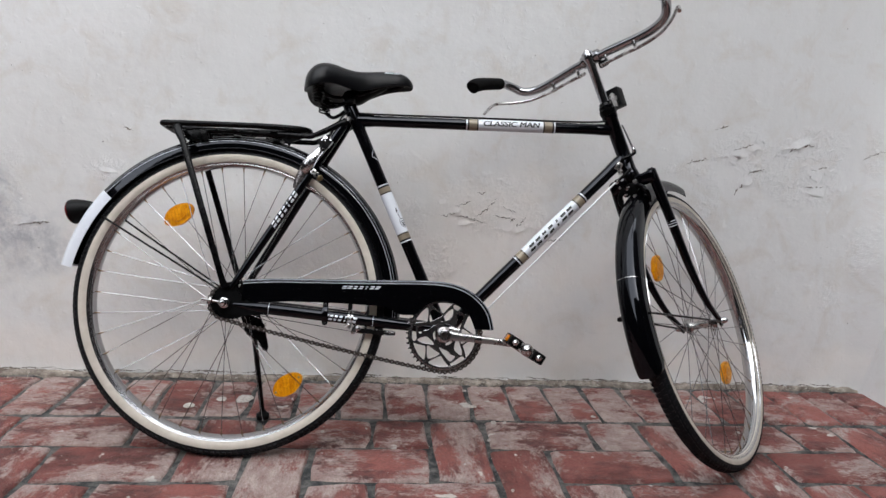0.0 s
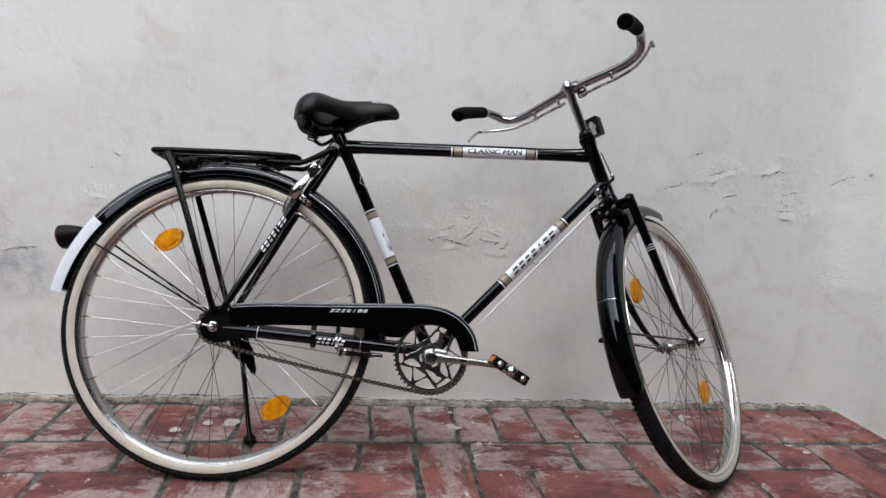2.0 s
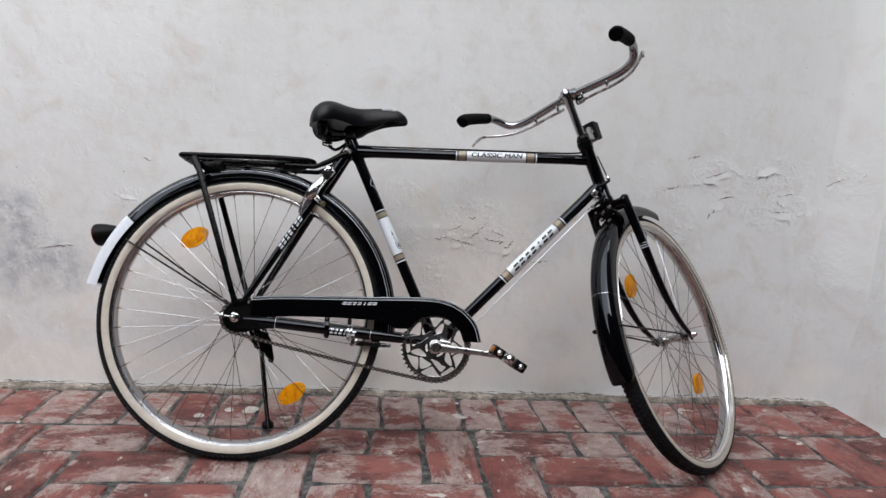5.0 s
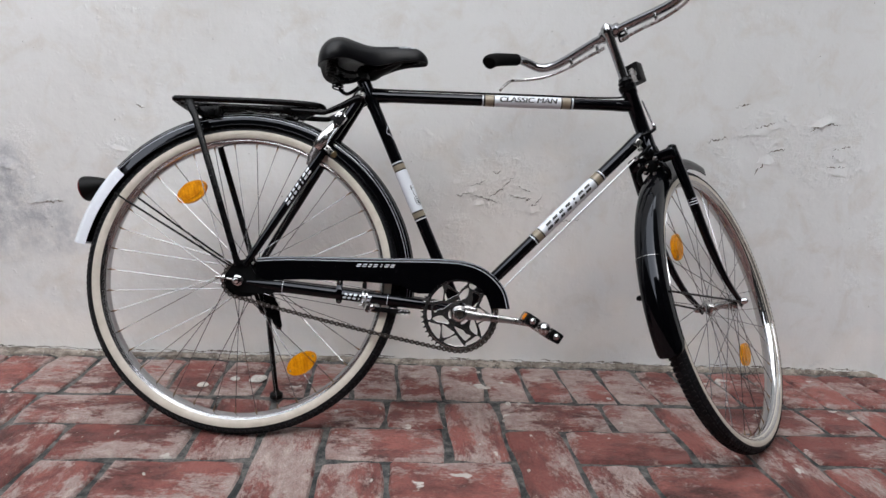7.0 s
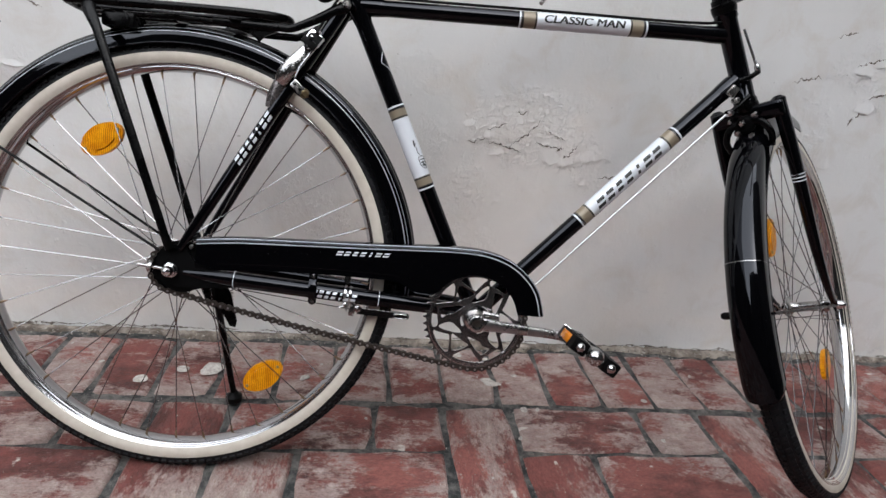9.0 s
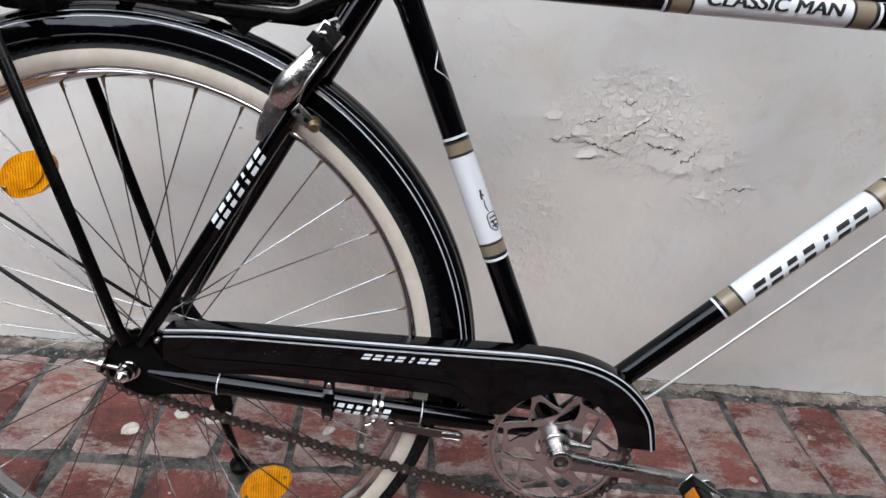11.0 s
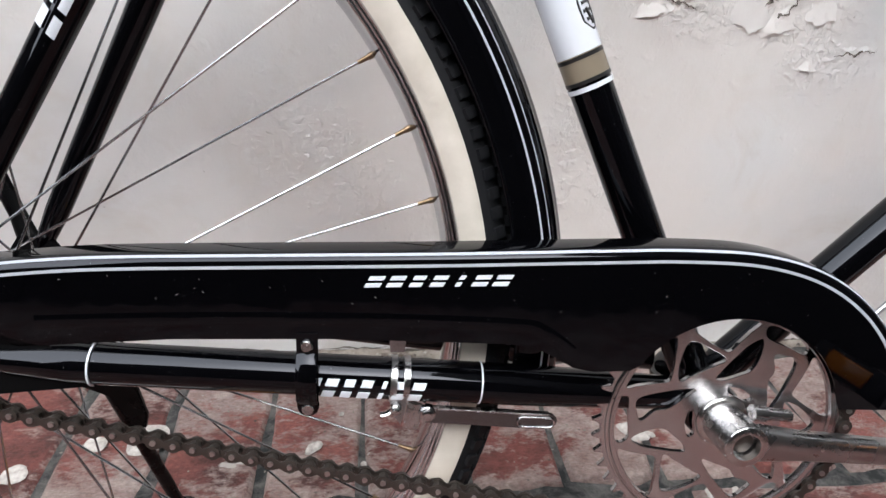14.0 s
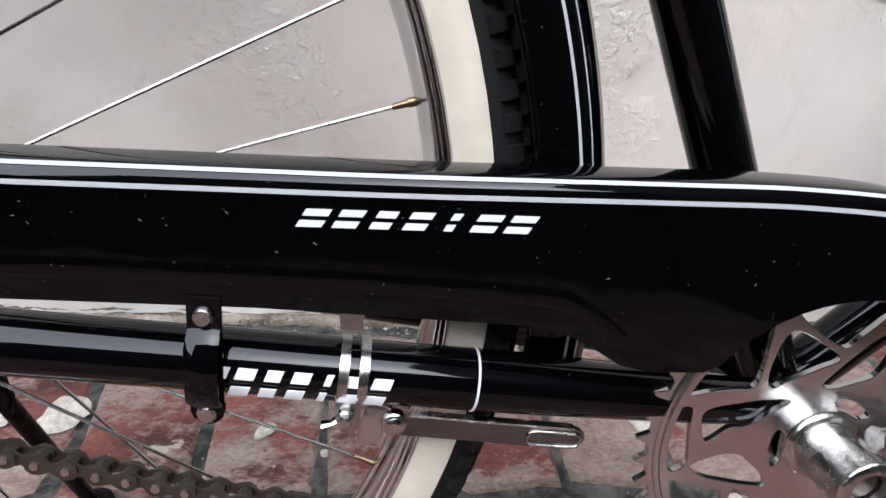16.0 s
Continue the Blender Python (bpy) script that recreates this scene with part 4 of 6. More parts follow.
for _v in _emb.data.vertices:  # laid along the sidewall, reading clockwise
    _w, _f = radians(27.8) - _v.co.x / 0.338, radians(105 - math.degrees(_v.co.y / REAR_TYRE[1]))
    _k = REAR_TYRE[1] + 0.0007 + 0.8 * _v.co.z
    _r = REAR_TYRE[0] + _k * math.cos(_f)
    _v.co = (_r * math.cos(_w), -_k * math.sin(_f), _r * math.sin(_w))
for _s in (1, -1):
    part("axle_nut", turned(bmesh.new(), [(0, 0.0125), (0.08, 0.0125), (0.1, 0.0105), (0.42, 0.0105), (0.46, 0.0088), (0.7, 0.0082), (0.88, 0.006), (1, 0.0015)], HUB + Vector((0, -_s * 0.058, 0)), HUB + Vector((0, -_s * 0.084, 0)), 14), chrome, bicycle, "domed chrome axle nut")
    part("axle_nut", turned(bmesh.new(), [(0, 0.0085), (0.4, 0.0085), (0.45, 0.008), (0.8, 0.0065), (1, 0.002)], FRONT_HUB + Vector((0, -_s * 0.050, 0)), FRONT_HUB + Vector((0, -_s * 0.068, 0)), 14), chrome, bicycle, "domed chrome axle nut", place=STEERED)
part("chain_adjuster", tube(bmesh.new(), [HUB + Vector((-0.050, -0.062, 0.006)), HUB + Vector((-0.006, -0.062, 0.001))], 0.0027, 8), dull_chrome, bicycle)
part("adjuster_plate", turned(bmesh.new(), [(0, 0.0095), (1, 0.0095)], HUB + Vector((-0.032, -0.062, 0.004)), HUB + Vector((-0.0275, -0.062, 0.003)), 14), dull_chrome, bicycle)


# ---------------------------------------------------------------- mudguards
def guard_profile(off=0.0, n=14, r0=0.356, half=0.029, rise=0.036, flute=0.0007, power=0.55):
    pts = []
    for i in range(n + 1):
        w = math.pi * i / n
        y = -math.cos(w)
        pts.append((r0 + (rise + off) * math.sin(w) ** power + (flute if r0 > 0.36 else 0.0) * math.sin(w) * math.cos(14 * w), (half + off) * y))
    return pts


def mudguard(name, place, parent, spans, r0, half=0.029, rise=0.036, power=0.55, lines=True):
    """spans: (from, to, material, label) in degrees; the first is the guard itself."""
    body = None
    shape = {"r0": r0, "half": half, "rise": rise, "power": power}
    for a0, a1, mat, text in spans:
        prof = guard_profile(0.0008, 42, **shape) + guard_profile(-0.0008, 42, **shape)[::-1]
        if body:
            prof = guard_profile(0.0016, 42, **shape) + guard_profile(0.0009, 42, **shape)[::-1]
        ob = part(name if body is None else "end_piece", lathe(bmesh.new(), prof, max(6, int(abs(a1 - a0) / 2.2)), a0, a1), mat, body or parent, text, place=place)
        body = body or ob
    lo, hi = min(spans[0][:2]), max(spans[0][:2]) - (28 if len(spans) > 1 else 0)
    for s in (1, -1):
        edge = [tuple(place @ Vector((math.cos(w) * r0, s * half, math.sin(w) * r0))) for w in (radians(lo + (hi - lo) * k / 60) for k in range(61))]
        part("rolled_edge", tube(bmesh.new(), edge, 0.0016, 8), black_paint, body)
    p = guard_profile(0.0013, 28, **shape)
    for k in (3, 5) if lines else ():
        (ra, ya), (rb, yb) = p[k], p[k + 1]
        strip = [(ra, ya), (ra + (rb - ra) * 0.4, ya + (yb - ya) * 0.4)]
        part("pinstripe", lathe(bmesh.new(), strip, 80, lo, hi, closed=False), stripe_paint, body, "thin white painted line", place=place)
    return body


mudguard("rear_mudguard", Matrix.Translation(HUB + Vector((-0.002, 0, -0.002))), bicycle, [(-6, 169.3, black_paint, "glossy black mudguard with white pinstripes"), (141.1, 170.0, white_paint, "white painted tail end")], 0.3655, 0.0265, 0.0335, 0.62)
front_guard = mudguard("front_mudguard", STEERED @ Matrix.Translation(FRONT_HUB), bicycle, [(66, 177.3, black_paint, "glossy black front mudguard")], 0.356, lines=False)


def guard_tip():
    """The rounded lower end of the front mudguard, and the seam across it."""
    at = STEERED @ Matrix.Translation(FRONT_HUB)
    bm, rings = bmesh.new(), []
    for k in range(8):
        u = k / 7
        half, r0 = 0.029 * math.sqrt(1 - (0.80 * u) ** 2), 0.356 + 0.024 * u ** 2
        w = radians(177.2 + 3.6 * math.sin(u * math.pi / 2))
        loop = [p for off in (0.0008, -0.0008) for p in guard_profile(off, 28, r0=r0, half=half, rise=0.392 - r0)[::1 if off > 0 else -1]]
        rings.append([bm.verts.new((r * math.cos(w), y, r * math.sin(w))) for r, y in loop])
    for p, q in zip(rings, rings[1:]):
        for j in range(len(p)):
            i = (j + 1) % len(p)
            bm.faces.new((p[j], p[i], q[i], q[j]))
    bm.faces.new(rings[-1])
    part("guard_tip", bm, black_paint, front_guard, place=at)
    seam = guard_profile(0.0013, 28, r0=0.356) + guard_profile(0.0007, 28, r0=0.356)[::-1]
    part("guard_seam", lathe(bmesh.new(), seam, 2, 148.7, 148.82), dull_chrome, front_guard, "thin pale seam", place=at)


guard_tip()
for _s in (1, -1):
    end = Vector((-0.306, -_s * 0.030, 0.534 if _s == 1 else 0.548))
    part("mudguard_stay", tube(bmesh.new(), [(-0.020, -_s * 0.060, 0.381 if _s == 1 else 0.363), end], 0.0024, 8), black_satin, bicycle)
    end = FRONT_HUB + Vector((math.cos(radians(160.8)) * 0.362, -_s * 0.032, math.sin(radians(160.8)) * 0.362))
    part("mudguard_stay", tube(bmesh.new(), [FRONT_HUB + Vector((-0.004, -_s * 0.052, 0)), end], 0.0025, 8), black_satin, bicycle, place=STEERED)
    if _s == -1:
        part("stay_bolt", turned(bmesh.new(), [(0, 0.006), (0.7, 0.006), (1, 0.004)], end + Vector((0, _s * 0.002, 0)), end + Vector((0, -_s * 0.012, 0)), 10), black_satin, bicycle, place=STEERED)

# tail lamp on the white end
_c = Vector((-0.338, 0, 0.5555))
_o = Vector((-0.963, 0, -0.250)).normalized()
lamp = part("tail_lamp", turned(bmesh.new(), [(0, 0.013), (0.12, 0.017), (0.35, 0.022), (0.7, 0.0275), (0.92, 0.0295), (1, 0.0290)], _c, _c + _o * 0.052, 28), black_plastic, bicycle, "black tail lamp with red lens")
part("lens", turned(bmesh.new(), [(0, 0.0282), (0.5, 0.0282), (0.8, 0.0262), (1, 0.020)], _c + _o * 0.050, _c + _o * 0.058, 28), red_lens, lamp, "dark red lens")

# ---------------------------------------------------------------- drive: chainwheel, crank, pedal, chain
AXIS = BB + Vector((-0.0005, 0, 0.0010))
RING = AXIS + Vector((0, -0.0435, 0))


def chainwheel():
    """A toothed ring on a threefold pierced web."""
    teeth, outline = 46, []
    for i in range(teeth):
        for dw, r in ((-0.30, 0.0838), (-0.16, 0.0868), (-0.06, 0.0896), (0.06, 0.0896), (0.16, 0.0868), (0.30, 0.0838)):
            w = 2 * math.pi * (i + dw) / teeth
            outline.append((r * math.cos(w), r * math.sin(w)))
    windows = [  # each opening as rows of (radius, degrees)
        [(0.0735, 124), (0.0738, 142), (0.0735, 160), (0.066, 157), (0.057, 151), (0.0505, 145), (0.053, 138), (0.062, 129)],
        [(0.0735, 113), (0.0740, 97), (0.0735, 79), (0.066, 82), (0.057, 88), (0.0515, 93), (0.054, 100), (0.063, 109)],
        [(0.0650, 118), (0.054, 106), (0.0455, 96), (0.0425, 106), (0.0415, 118), (0.0425, 130), (0.0445, 139), (0.054, 131)],
        [(0.0738, 168), (0.0690, 166), (0.0660, 176), (0.0645, 190), (0.0700, 194), (0.0738, 191), (0.0742, 179)],
        [(0.0620, 165), (0.0470, 153), (0.0370, 141), (0.0315, 134), (0.0335, 150), (0.0400, 167), (0.0480, 171), (0.0560, 180), (0.0600, 174)],
        [(0.0625, 193), (0.0500, 189), (0.0400, 190), (0.0345, 200), (0.0310, 214), (0.0326, 226), (0.0390, 217), (0.0480, 207), (0.0570, 200)],
        [(0.0250, 164), (0.0255, 187), (0.0250, 209), (0.0205, 206), (0.0195, 187), (0.0205, 167)],
    ]
    loops = [outline]
    for turn in (0, 120, 240):
        for win in windows:
            pts = [(r * math.cos(radians(w + turn)), r * math.sin(radians(w + turn)), 0) for r, w in win]
            loops.append([(v.x, v.y) for v in spline(pts, 4, True)])
    loops.append([(0.012 * math.cos(0.2 * k * math.pi), 0.012 * math.sin(0.2 * k * math.pi)) for k in range(10)])
    cu = bpy.data.curves.new("chainwheel", "CURVE")
    cu.dimensions, cu.fill_mode, cu.extrude, cu.bevel_depth, cu.bevel_resolution = "2D", "BOTH", 0.0013, 0.00035, 1
    cu.offset = -0.0005
    for loop in loops:
        sp = cu.splines.new("POLY")
        sp.points.add(len(loop) - 1)
        for p, (x, y) in zip(sp.points, loop):
            p.co = (x, y, 0, 1)
        sp.use_cyclic_u = True
    tmp = new("chainwheel", cu)
    me = bpy.data.meshes.new_from_object(tmp.evaluated_get(bpy.context.evaluated_depsgraph_get()))
    bpy.data.objects.remove(tmp)
    bm = bmesh.new()
    bm.from_mesh(me)
    bmesh.ops.remove_doubles(bm, verts=bm.verts, dist=0.00002)
    wheel = part("chainwheel", bm, satin_steel, bicycle, "toothed steel chainwheel with a pierced web", flat=True, place=Matrix.Translation(RING) @ Matrix.Rotation(radians(90), 4, "X"))
    part("ring_band", lathe(bmesh.new(), [(0.0812, -0.0012), (0.0807, -0.0030), (0.0797, -0.0032), (0.0792, -0.0022), (0.0784, -0.0022), (0.0779, -0.0034), (0.0750, -0.0034), (0.0742, -0.0012)], 120, closed=False), satin_steel, wheel, place=Matrix.Translation(RING))
    part("web_boss", lathe(bmesh.new(), [(0.012, -0.0012), (0.012, -0.0040), (0.0165, -0.0040), (0.0180, -0.0028), (0.0185, -0.0012)], 40, closed=False), dull_chrome, wheel, place=Matrix.Translation(RING))


chainwheel()
CRANK_END = AXIS + Vector((0.1715, -0.0705, -0.0120))
_boss = [(0.0, -0.0685), (0.0086, -0.0685), (0.0090, -0.0768), (0.0134, -0.0768), (0.0141, -0.0762), (0.0143, -0.0750), (0.0143, -0.0440), (0.0, -0.0440)]
crank = part("crank", lathe(bmesh.new(), _boss, 40, closed=False), worn_chrome, bicycle, "chromed crank with round hollow boss", place=Matrix.Translation(AXIS))
part("axle_end", turned(bmesh.new(), [(0, 0.0078), (1, 0.0072)], AXIS + Vector((0, -0.0670, 0)), AXIS + Vector((0, -0.0705, 0)), 20), chain_steel, crank, "dark axle end")


def flat_bar(pts, heights, thick):
    """A bar of rectangular section with chamfered edges: heights across z, thick across y."""
    bm, rings = bmesh.new(), []
    for p, h in zip(pts, heights):
        c = 0.30 * thick
        ring = [(-thick, -h + c), (-thick + c, -h), (thick - c, -h), (thick, -h + c), (thick, h - c), (thick - c, h), (-thick + c, h), (-thick, h - c)]
        rings.append([bm.verts.new(Vector(p) + Vector((0, y, z))) for y, z in ring])
    for a, b in zip(rings, rings[1:]):
        for j in range(8):
            bm.faces.new((a[j], a[(j + 1) % 8], b[(j + 1) % 8], b[j]))
    bm.faces.new(rings[0])
    bm.faces.new(rings[-1][::-1])
    return bm


part("crank_arm", flat_bar([AXIS + Vector((0.011, -0.0705, 0)), AXIS + Vector((0.04, -0.0705, -0.002)), AXIS + Vector((0.12, -0.0705, -0.0075)), CRANK_END], [0.0112, 0.0088, 0.0072, 0.0084], 0.0058), crank_steel, crank)
part("cotter_pin", tube(bmesh.new(), [AXIS + Vector((0.010, -0.0595, 0.0150)), AXIS + Vector((0.019, -0.0595, 0.0143)), AXIS + Vector((0.0192, -0.0595, 0.0143)), AXIS + Vector((0.036, -0.0595, 0.0128))], [0.0056, 0.0056, 0.0042, 0.0042], 8), worn_chrome, crank, "cotter pin and nut")
part("pedal_eye", turned(bmesh.new(), [(0, 0.0105), (0.1, 0.0122), (0.9, 0.0122), (1, 0.0110)], CRANK_END + Vector((0, 0.008, 0)), CRANK_END - Vector((0, 0.008, 0)), 24), worn_chrome, crank)

PEDAL = CRANK_END + Vector((0, -0.0620, -0.0020))
_tilt = Matrix.Translation(PEDAL) @ Matrix.Rotation(radians(30.5), 4, "Y") @ Matrix.Scale(0.94, 4)
_bm = turned(bmesh.new(), [(0, 0.0062), (0.12, 0.0062), (0.13, 0.0115), (0.34, 0.0115), (0.42, 0.010), (0.72, 0.011), (0.78, 0.0145), (0.91, 0.0145), (0.96, 0.0115), (0.99, 0.006), (1, 0.0005)], (0, 0.060, 0), (0, -0.056, 0), 24)
pedal = part("pedal", _bm, worn_chrome, bicycle, "block pedal with chrome barrel and amber reflectors", place=_tilt)
for _s in (1, -1):
    part("tread_block", block(bmesh.new(), (0.029, 0.084, 0.024), Matrix.Translation((_s * 0.0315, -0.004, 0)), 0.004, 2), black_plastic, pedal, "black rubber tread", place=_tilt)
    for _k in (-1, 0, 1):
        part("tread_groove", block(bmesh.new(), (0.0292, 0.003, 0.0246), Matrix.Translation((_s * 0.0315, _k * 0.022 - 0.004, 0)), 0.0008, 1), black_matt, pedal, place=_tilt)
    part("pedal_reflector", block(bmesh.new(), (0.003, 0.044, 0.016), Matrix.Translation((_s * 0.0465, -0.002, 0)), 0.001, 1), amber, pedal, "amber reflector", place=_tilt)
    part("end_cap", turned(bmesh.new(), [(0, 0.0078), (0.4, 0.0078), (0.8, 0.0056), (1, 0.001)], (_s * 0.0315, -0.045, 0), (_s * 0.0315, -0.053, 0), 14), worn_chrome, pedal, "round chrome end cap", place=_tilt)
part("end_plate", block(bmesh.new(), (0.088, 0.003, 0.026), Matrix.Translation((0, 0.041, 0)), 0.001, 1), chrome, pedal, place=_tilt)
part("sprocket", lathe(bmesh.new(), [(0.0365, -0.0012), (0.0365, 0.0012), (0.014, 0.0012), (0.014, -0.0012)], 36), black_satin, bicycle, place=Matrix.Translation(HUB + Vector((0, -0.0445, 0))))


def chain_path():
    """The loop that the chain runs, at its pitch line."""
    c1, r1 = Vector((RING.x, RING.z)), 0.0862
    c0, r0 = Vector((HUB.x, HUB.z)), 0.0385
    d = (c1 - c0).length
    base = math.atan2(c1.y - c0.y, c1.x - c0.x)
    off = math.acos((r0 - r1) / d)
    pts = []
    for i in range(25):
        w = base + off + (2 * math.pi - 2 * off) * i / 24
        pts.append((c0.x + r0 * math.cos(w), c0.y + r0 * math.sin(w)))
    a = pts[-1]
    wb = base - off
    b = (c1.x + r1 * math.cos(wb), c1.y + r1 * math.sin(wb))
    for i in range(1, 30):
        s = i / 30
        pts.append((a[0] + (b[0] - a[0]) * s, a[1] + (b[1] - a[1]) * s - 0.004 * 4 * s * (1 - s)))
    for i in range(31):
        w = wb + 2 * off * i / 30
        pts.append((c1.x + r1 * math.cos(w), c1.y + r1 * math.sin(w)))
    return pts


def chain():
    pts = chain_path()
    pts.append(pts[0])
    run = [0.0]
    for p, q in zip(pts, pts[1:]):
        run.append(run[-1] + math.hypot(q[0] - p[0], q[1] - p[1]))
    count = 2 * round(run[-1] / 0.0127 / 2)
    step = run[-1] / count
    xs, zs = [p[0] for p in pts], [p[1] for p in pts]
    at = [(float(np.interp(i * step, run, xs)), float(np.interp(i * step, run, zs))) for i in range(count + 1)]

    def link(y, thick):
        o = arc(0.0127, 0, 0.0049, -120, 120, 6) + [(0.00635, 0.0022)] + arc(0, 0, 0.0049, 60, 300, 6) + [(0.00635, -0.0022)]
        bm = bmesh.new()
        for s in (1, -1):
            plate(bm, o, s * y - thick / 2, s * y + thick / 2)
        for x in (0.0, 0.0127):
            tube(bm, [(x, -0.0056, 0), (x, 0.0056, 0)] if y > 0.0035 else [(x, -0.0030, 0), (x, 0.0030, 0)], 0.0020 if y > 0.0035 else 0.0039, 8, index=1 if y > 0.0035 else 0)
        return bm

    y = RING.y
    holder = None
    protos = [None, None]
    for i in range(count):
        (x0, z0), (x1, z1) = at[i], at[i + 1]
        k = i % 2
        m = Matrix.Translation((x0, y, z0)) @ Matrix.Rotation(-math.atan2(z1 - z0, x1 - x0), 4, "Y")
        if holder is None:
            holder = part("chain", link(0.0040, 0.0012), [chain_steel, dull_chrome], bicycle, "greasy dark steel roller chain", flat=True)
            holder.matrix_basis = m
            back = m.inverted()
            protos[0] = holder
            continue
        if protos[k] is None:
            protos[k] = part("link", link(0.0027, 0.0012), [chain_steel, dull_chrome], holder, flat=True)
            protos[k].matrix_basis = back @ m
        else:
            again(protos[k], "link", back @ m, holder)


chain()


# chain guard: flat face, rounded top flange, cut-out round the chainwheel
def chain_guard():
    top = [(0.036, 0.404), (0.10, 0.4105), (0.20, 0.4145), (0.30, 0.4180), (0.40, 0.4225), (0.455, 0.4245), (0.505, 0.4225), (0.547, 0.4115), (0.581, 0.3900), (0.606, 0.3595), (0.6185, 0.3195)]
    top = [(v.x, v.z) for v in spline([(x, 0, z) for x, z in top], 6)]
    low = [(0.5725, 0.3180)] + arc(0.497, 0.305, 0.0752, 14, 146, 22) + [(0.428, 0.3435), (0.405, 0.3425), (0.392, 0.3450), (0.378, 0.3530), (0.366, 0.3585), (0.350, 0.3605), (0.246, 0.3620), (0.146, 0.3600), (0.06, 0.3540), (0.036, 0.356)]
    norm = []
    for i in range(len(top)):
        a, b = top[max(i - 1, 0)], top[min(i + 1, len(top) - 1)]
        t = Vector((b[0] - a[0], b[1] - a[1])).normalized()
        norm.append(Vector((t.y, -t.x)))
    bm = bmesh.new()
    rows = []
    for off, y in ((0.0065, -0.0580), (0.0048, -0.0577), (0.0026, -0.0563), (0.0010, -0.0540), (0.0, -0.0505), (0.0, -0.032), (0.0012, -0.032), (0.0012, -0.0505), (0.003, -0.0555), (0.0065, -0.0570)):
        rows.append([bm.verts.new((x + n.x * off, y, z + n.y * off)) for (x, z), n in zip(top, norm)])
    for a, b in zip(rows, rows[1:]):
        for i in range(len(top) - 1):
            bm.faces.new((a[i], a[i + 1], b[i + 1], b[i]))
    front_low = [bm.verts.new((x, -0.0580, z)) for x, z in low]
    back_low = [bm.verts.new((x, -0.0570, z)) for x, z in low]
    bm.faces.new(rows[0] + front_low)
    bm.faces.new((rows[-1] + back_low)[::-1])
    for i in range(len(low) - 1):
        bm.faces.new((front_low[i], front_low[i + 1], back_low[i + 1], back_low[i]))
    guard = part("chain_guard", bm, black_paint, bicycle, "glossy black chain guard with twin white pinstripes")
    for f in guard.data.polygons:
        f.use_smooth = len(f.vertices) == 4
    # pressed ridge along the lower edge
    ridge = [(x, -0.0582, z + 0.013) for x, z in ((0.07, 0.3565), (0.146, 0.3600), (0.246, 0.3620), (0.350, 0.3605))] + [(0.372, -0.0582, 0.3690), (0.390, -0.0582, 0.3560)]
    part("pressed_ridge", tube(bmesh.new(), spline(ridge, 6), 0.0042, 16, flat=(0.05, 1.0)), black_paint, guard)
    def skin(off):
        """The y of the guard's outer skin at a distance from its top edge."""
        return float(np.interp(off, (0.0, 0.0010, 0.0026, 0.0048, 0.0065), (-0.0505, -0.0540, -0.0563, -0.0577, -0.0580))) - 0.0005

    for off, wide in ((0.0012, 0.0012), (0.0074, 0.0018)):
        bm = bmesh.new()
        a = [bm.verts.new((x + n.x * off, skin(off), z + n.y * off)) for (x, z), n in zip(top, norm)]
        b = [bm.verts.new((x + n.x * (off + wide), skin(off + wide), z + n.y * (off + wide))) for (x, z), n in zip(top, norm)]
        c = [bm.verts.new((v.co.x, v.co.y + 0.0008, v.co.z)) for v in a]
        d = [bm.verts.new((v.co.x, v.co.y + 0.0008, v.co.z)) for v in b]
        for i in range(len(a) - 1):
            for p, q in ((a, b), (b, d), (c, a)):
                bm.faces.new((p[i], p[i + 1], q[i + 1], q[i]))
        part("pinstripe", bm, stripe_paint, guard, "white painted line", flat=True)
    bars(guard, "mark_bar", (0.3055, -0.0581, 0.4005), (1, 0, 0.035), (-0.035, 0, 1), (0, -1, 0), 0.089, 0.0068, 7, white_paint, None, 0.6)
    rng = random.Random(44)
    for x, z, long, turn in [(0.196, 0.4122, 0.007, 2), (0.268, 0.4146, 0.006, 3), (0.306, 0.3760, 0.005, -6)] + [
            (rng.uniform(0.08, 0.54), rng.uniform(0.372, 0.404), rng.uniform(0.0005, 0.0018), rng.uniform(-50, 50)) for _ in range(22)]:
        c, k = Vector((x, -0.0581 if z < 0.408 else -0.0553, z)), Vector((math.cos(radians(turn)), 0, math.sin(radians(turn)))) * long / 2
        part("scuff", tube(bmesh.new(), [c - k, c, c + k], [0.00008, 0.00020, 0.00008], 5), dust, guard)
    part("guard_screw", turned(bmesh.new(), [(0, 0.004), (0.6, 0.004), (1, 0.002)], (0.030, -0.056, 0.390), (0.030, -0.062, 0.390), 10), dull_chrome, guard)
    # strap that ties the guard to the chain stay
    strap = [(0.2205, 0.366), (0.2335, 0.366), (0.2335, 0.319)] + arc(0.227, 0.3165, 0.0068, 20, -200, 8) + [(0.2205, 0.319)]
    clip = part("guard_clip", plate(bmesh.new(), strap, -0.0570, -0.0590, 0.0004), black_paint, guard, "black strap with two steel screws")
    part("clip_bow", tube(bmesh.new(), [(0.227, -0.0585, 0.352), (0.227, -0.0640, 0.346), (0.227, -0.0655, 0.336), (0.227, -0.0645, 0.324), (0.227, -0.0590, 0.318)], 0.0066, 10, flat=(0.2, 1.0), up=(1, 0, 0)), black_paint, clip)
    for z in (0.3580, 0.3155):
        part("screw", turned(bmesh.new(), [(0, 0.0040), (0.7, 0.0040), (1, 0.0032)], (0.227, -0.058, z), (0.227, -0.0618, z), 12), worn_chrome, clip, "steel screw")
    return guard


chain_guard()

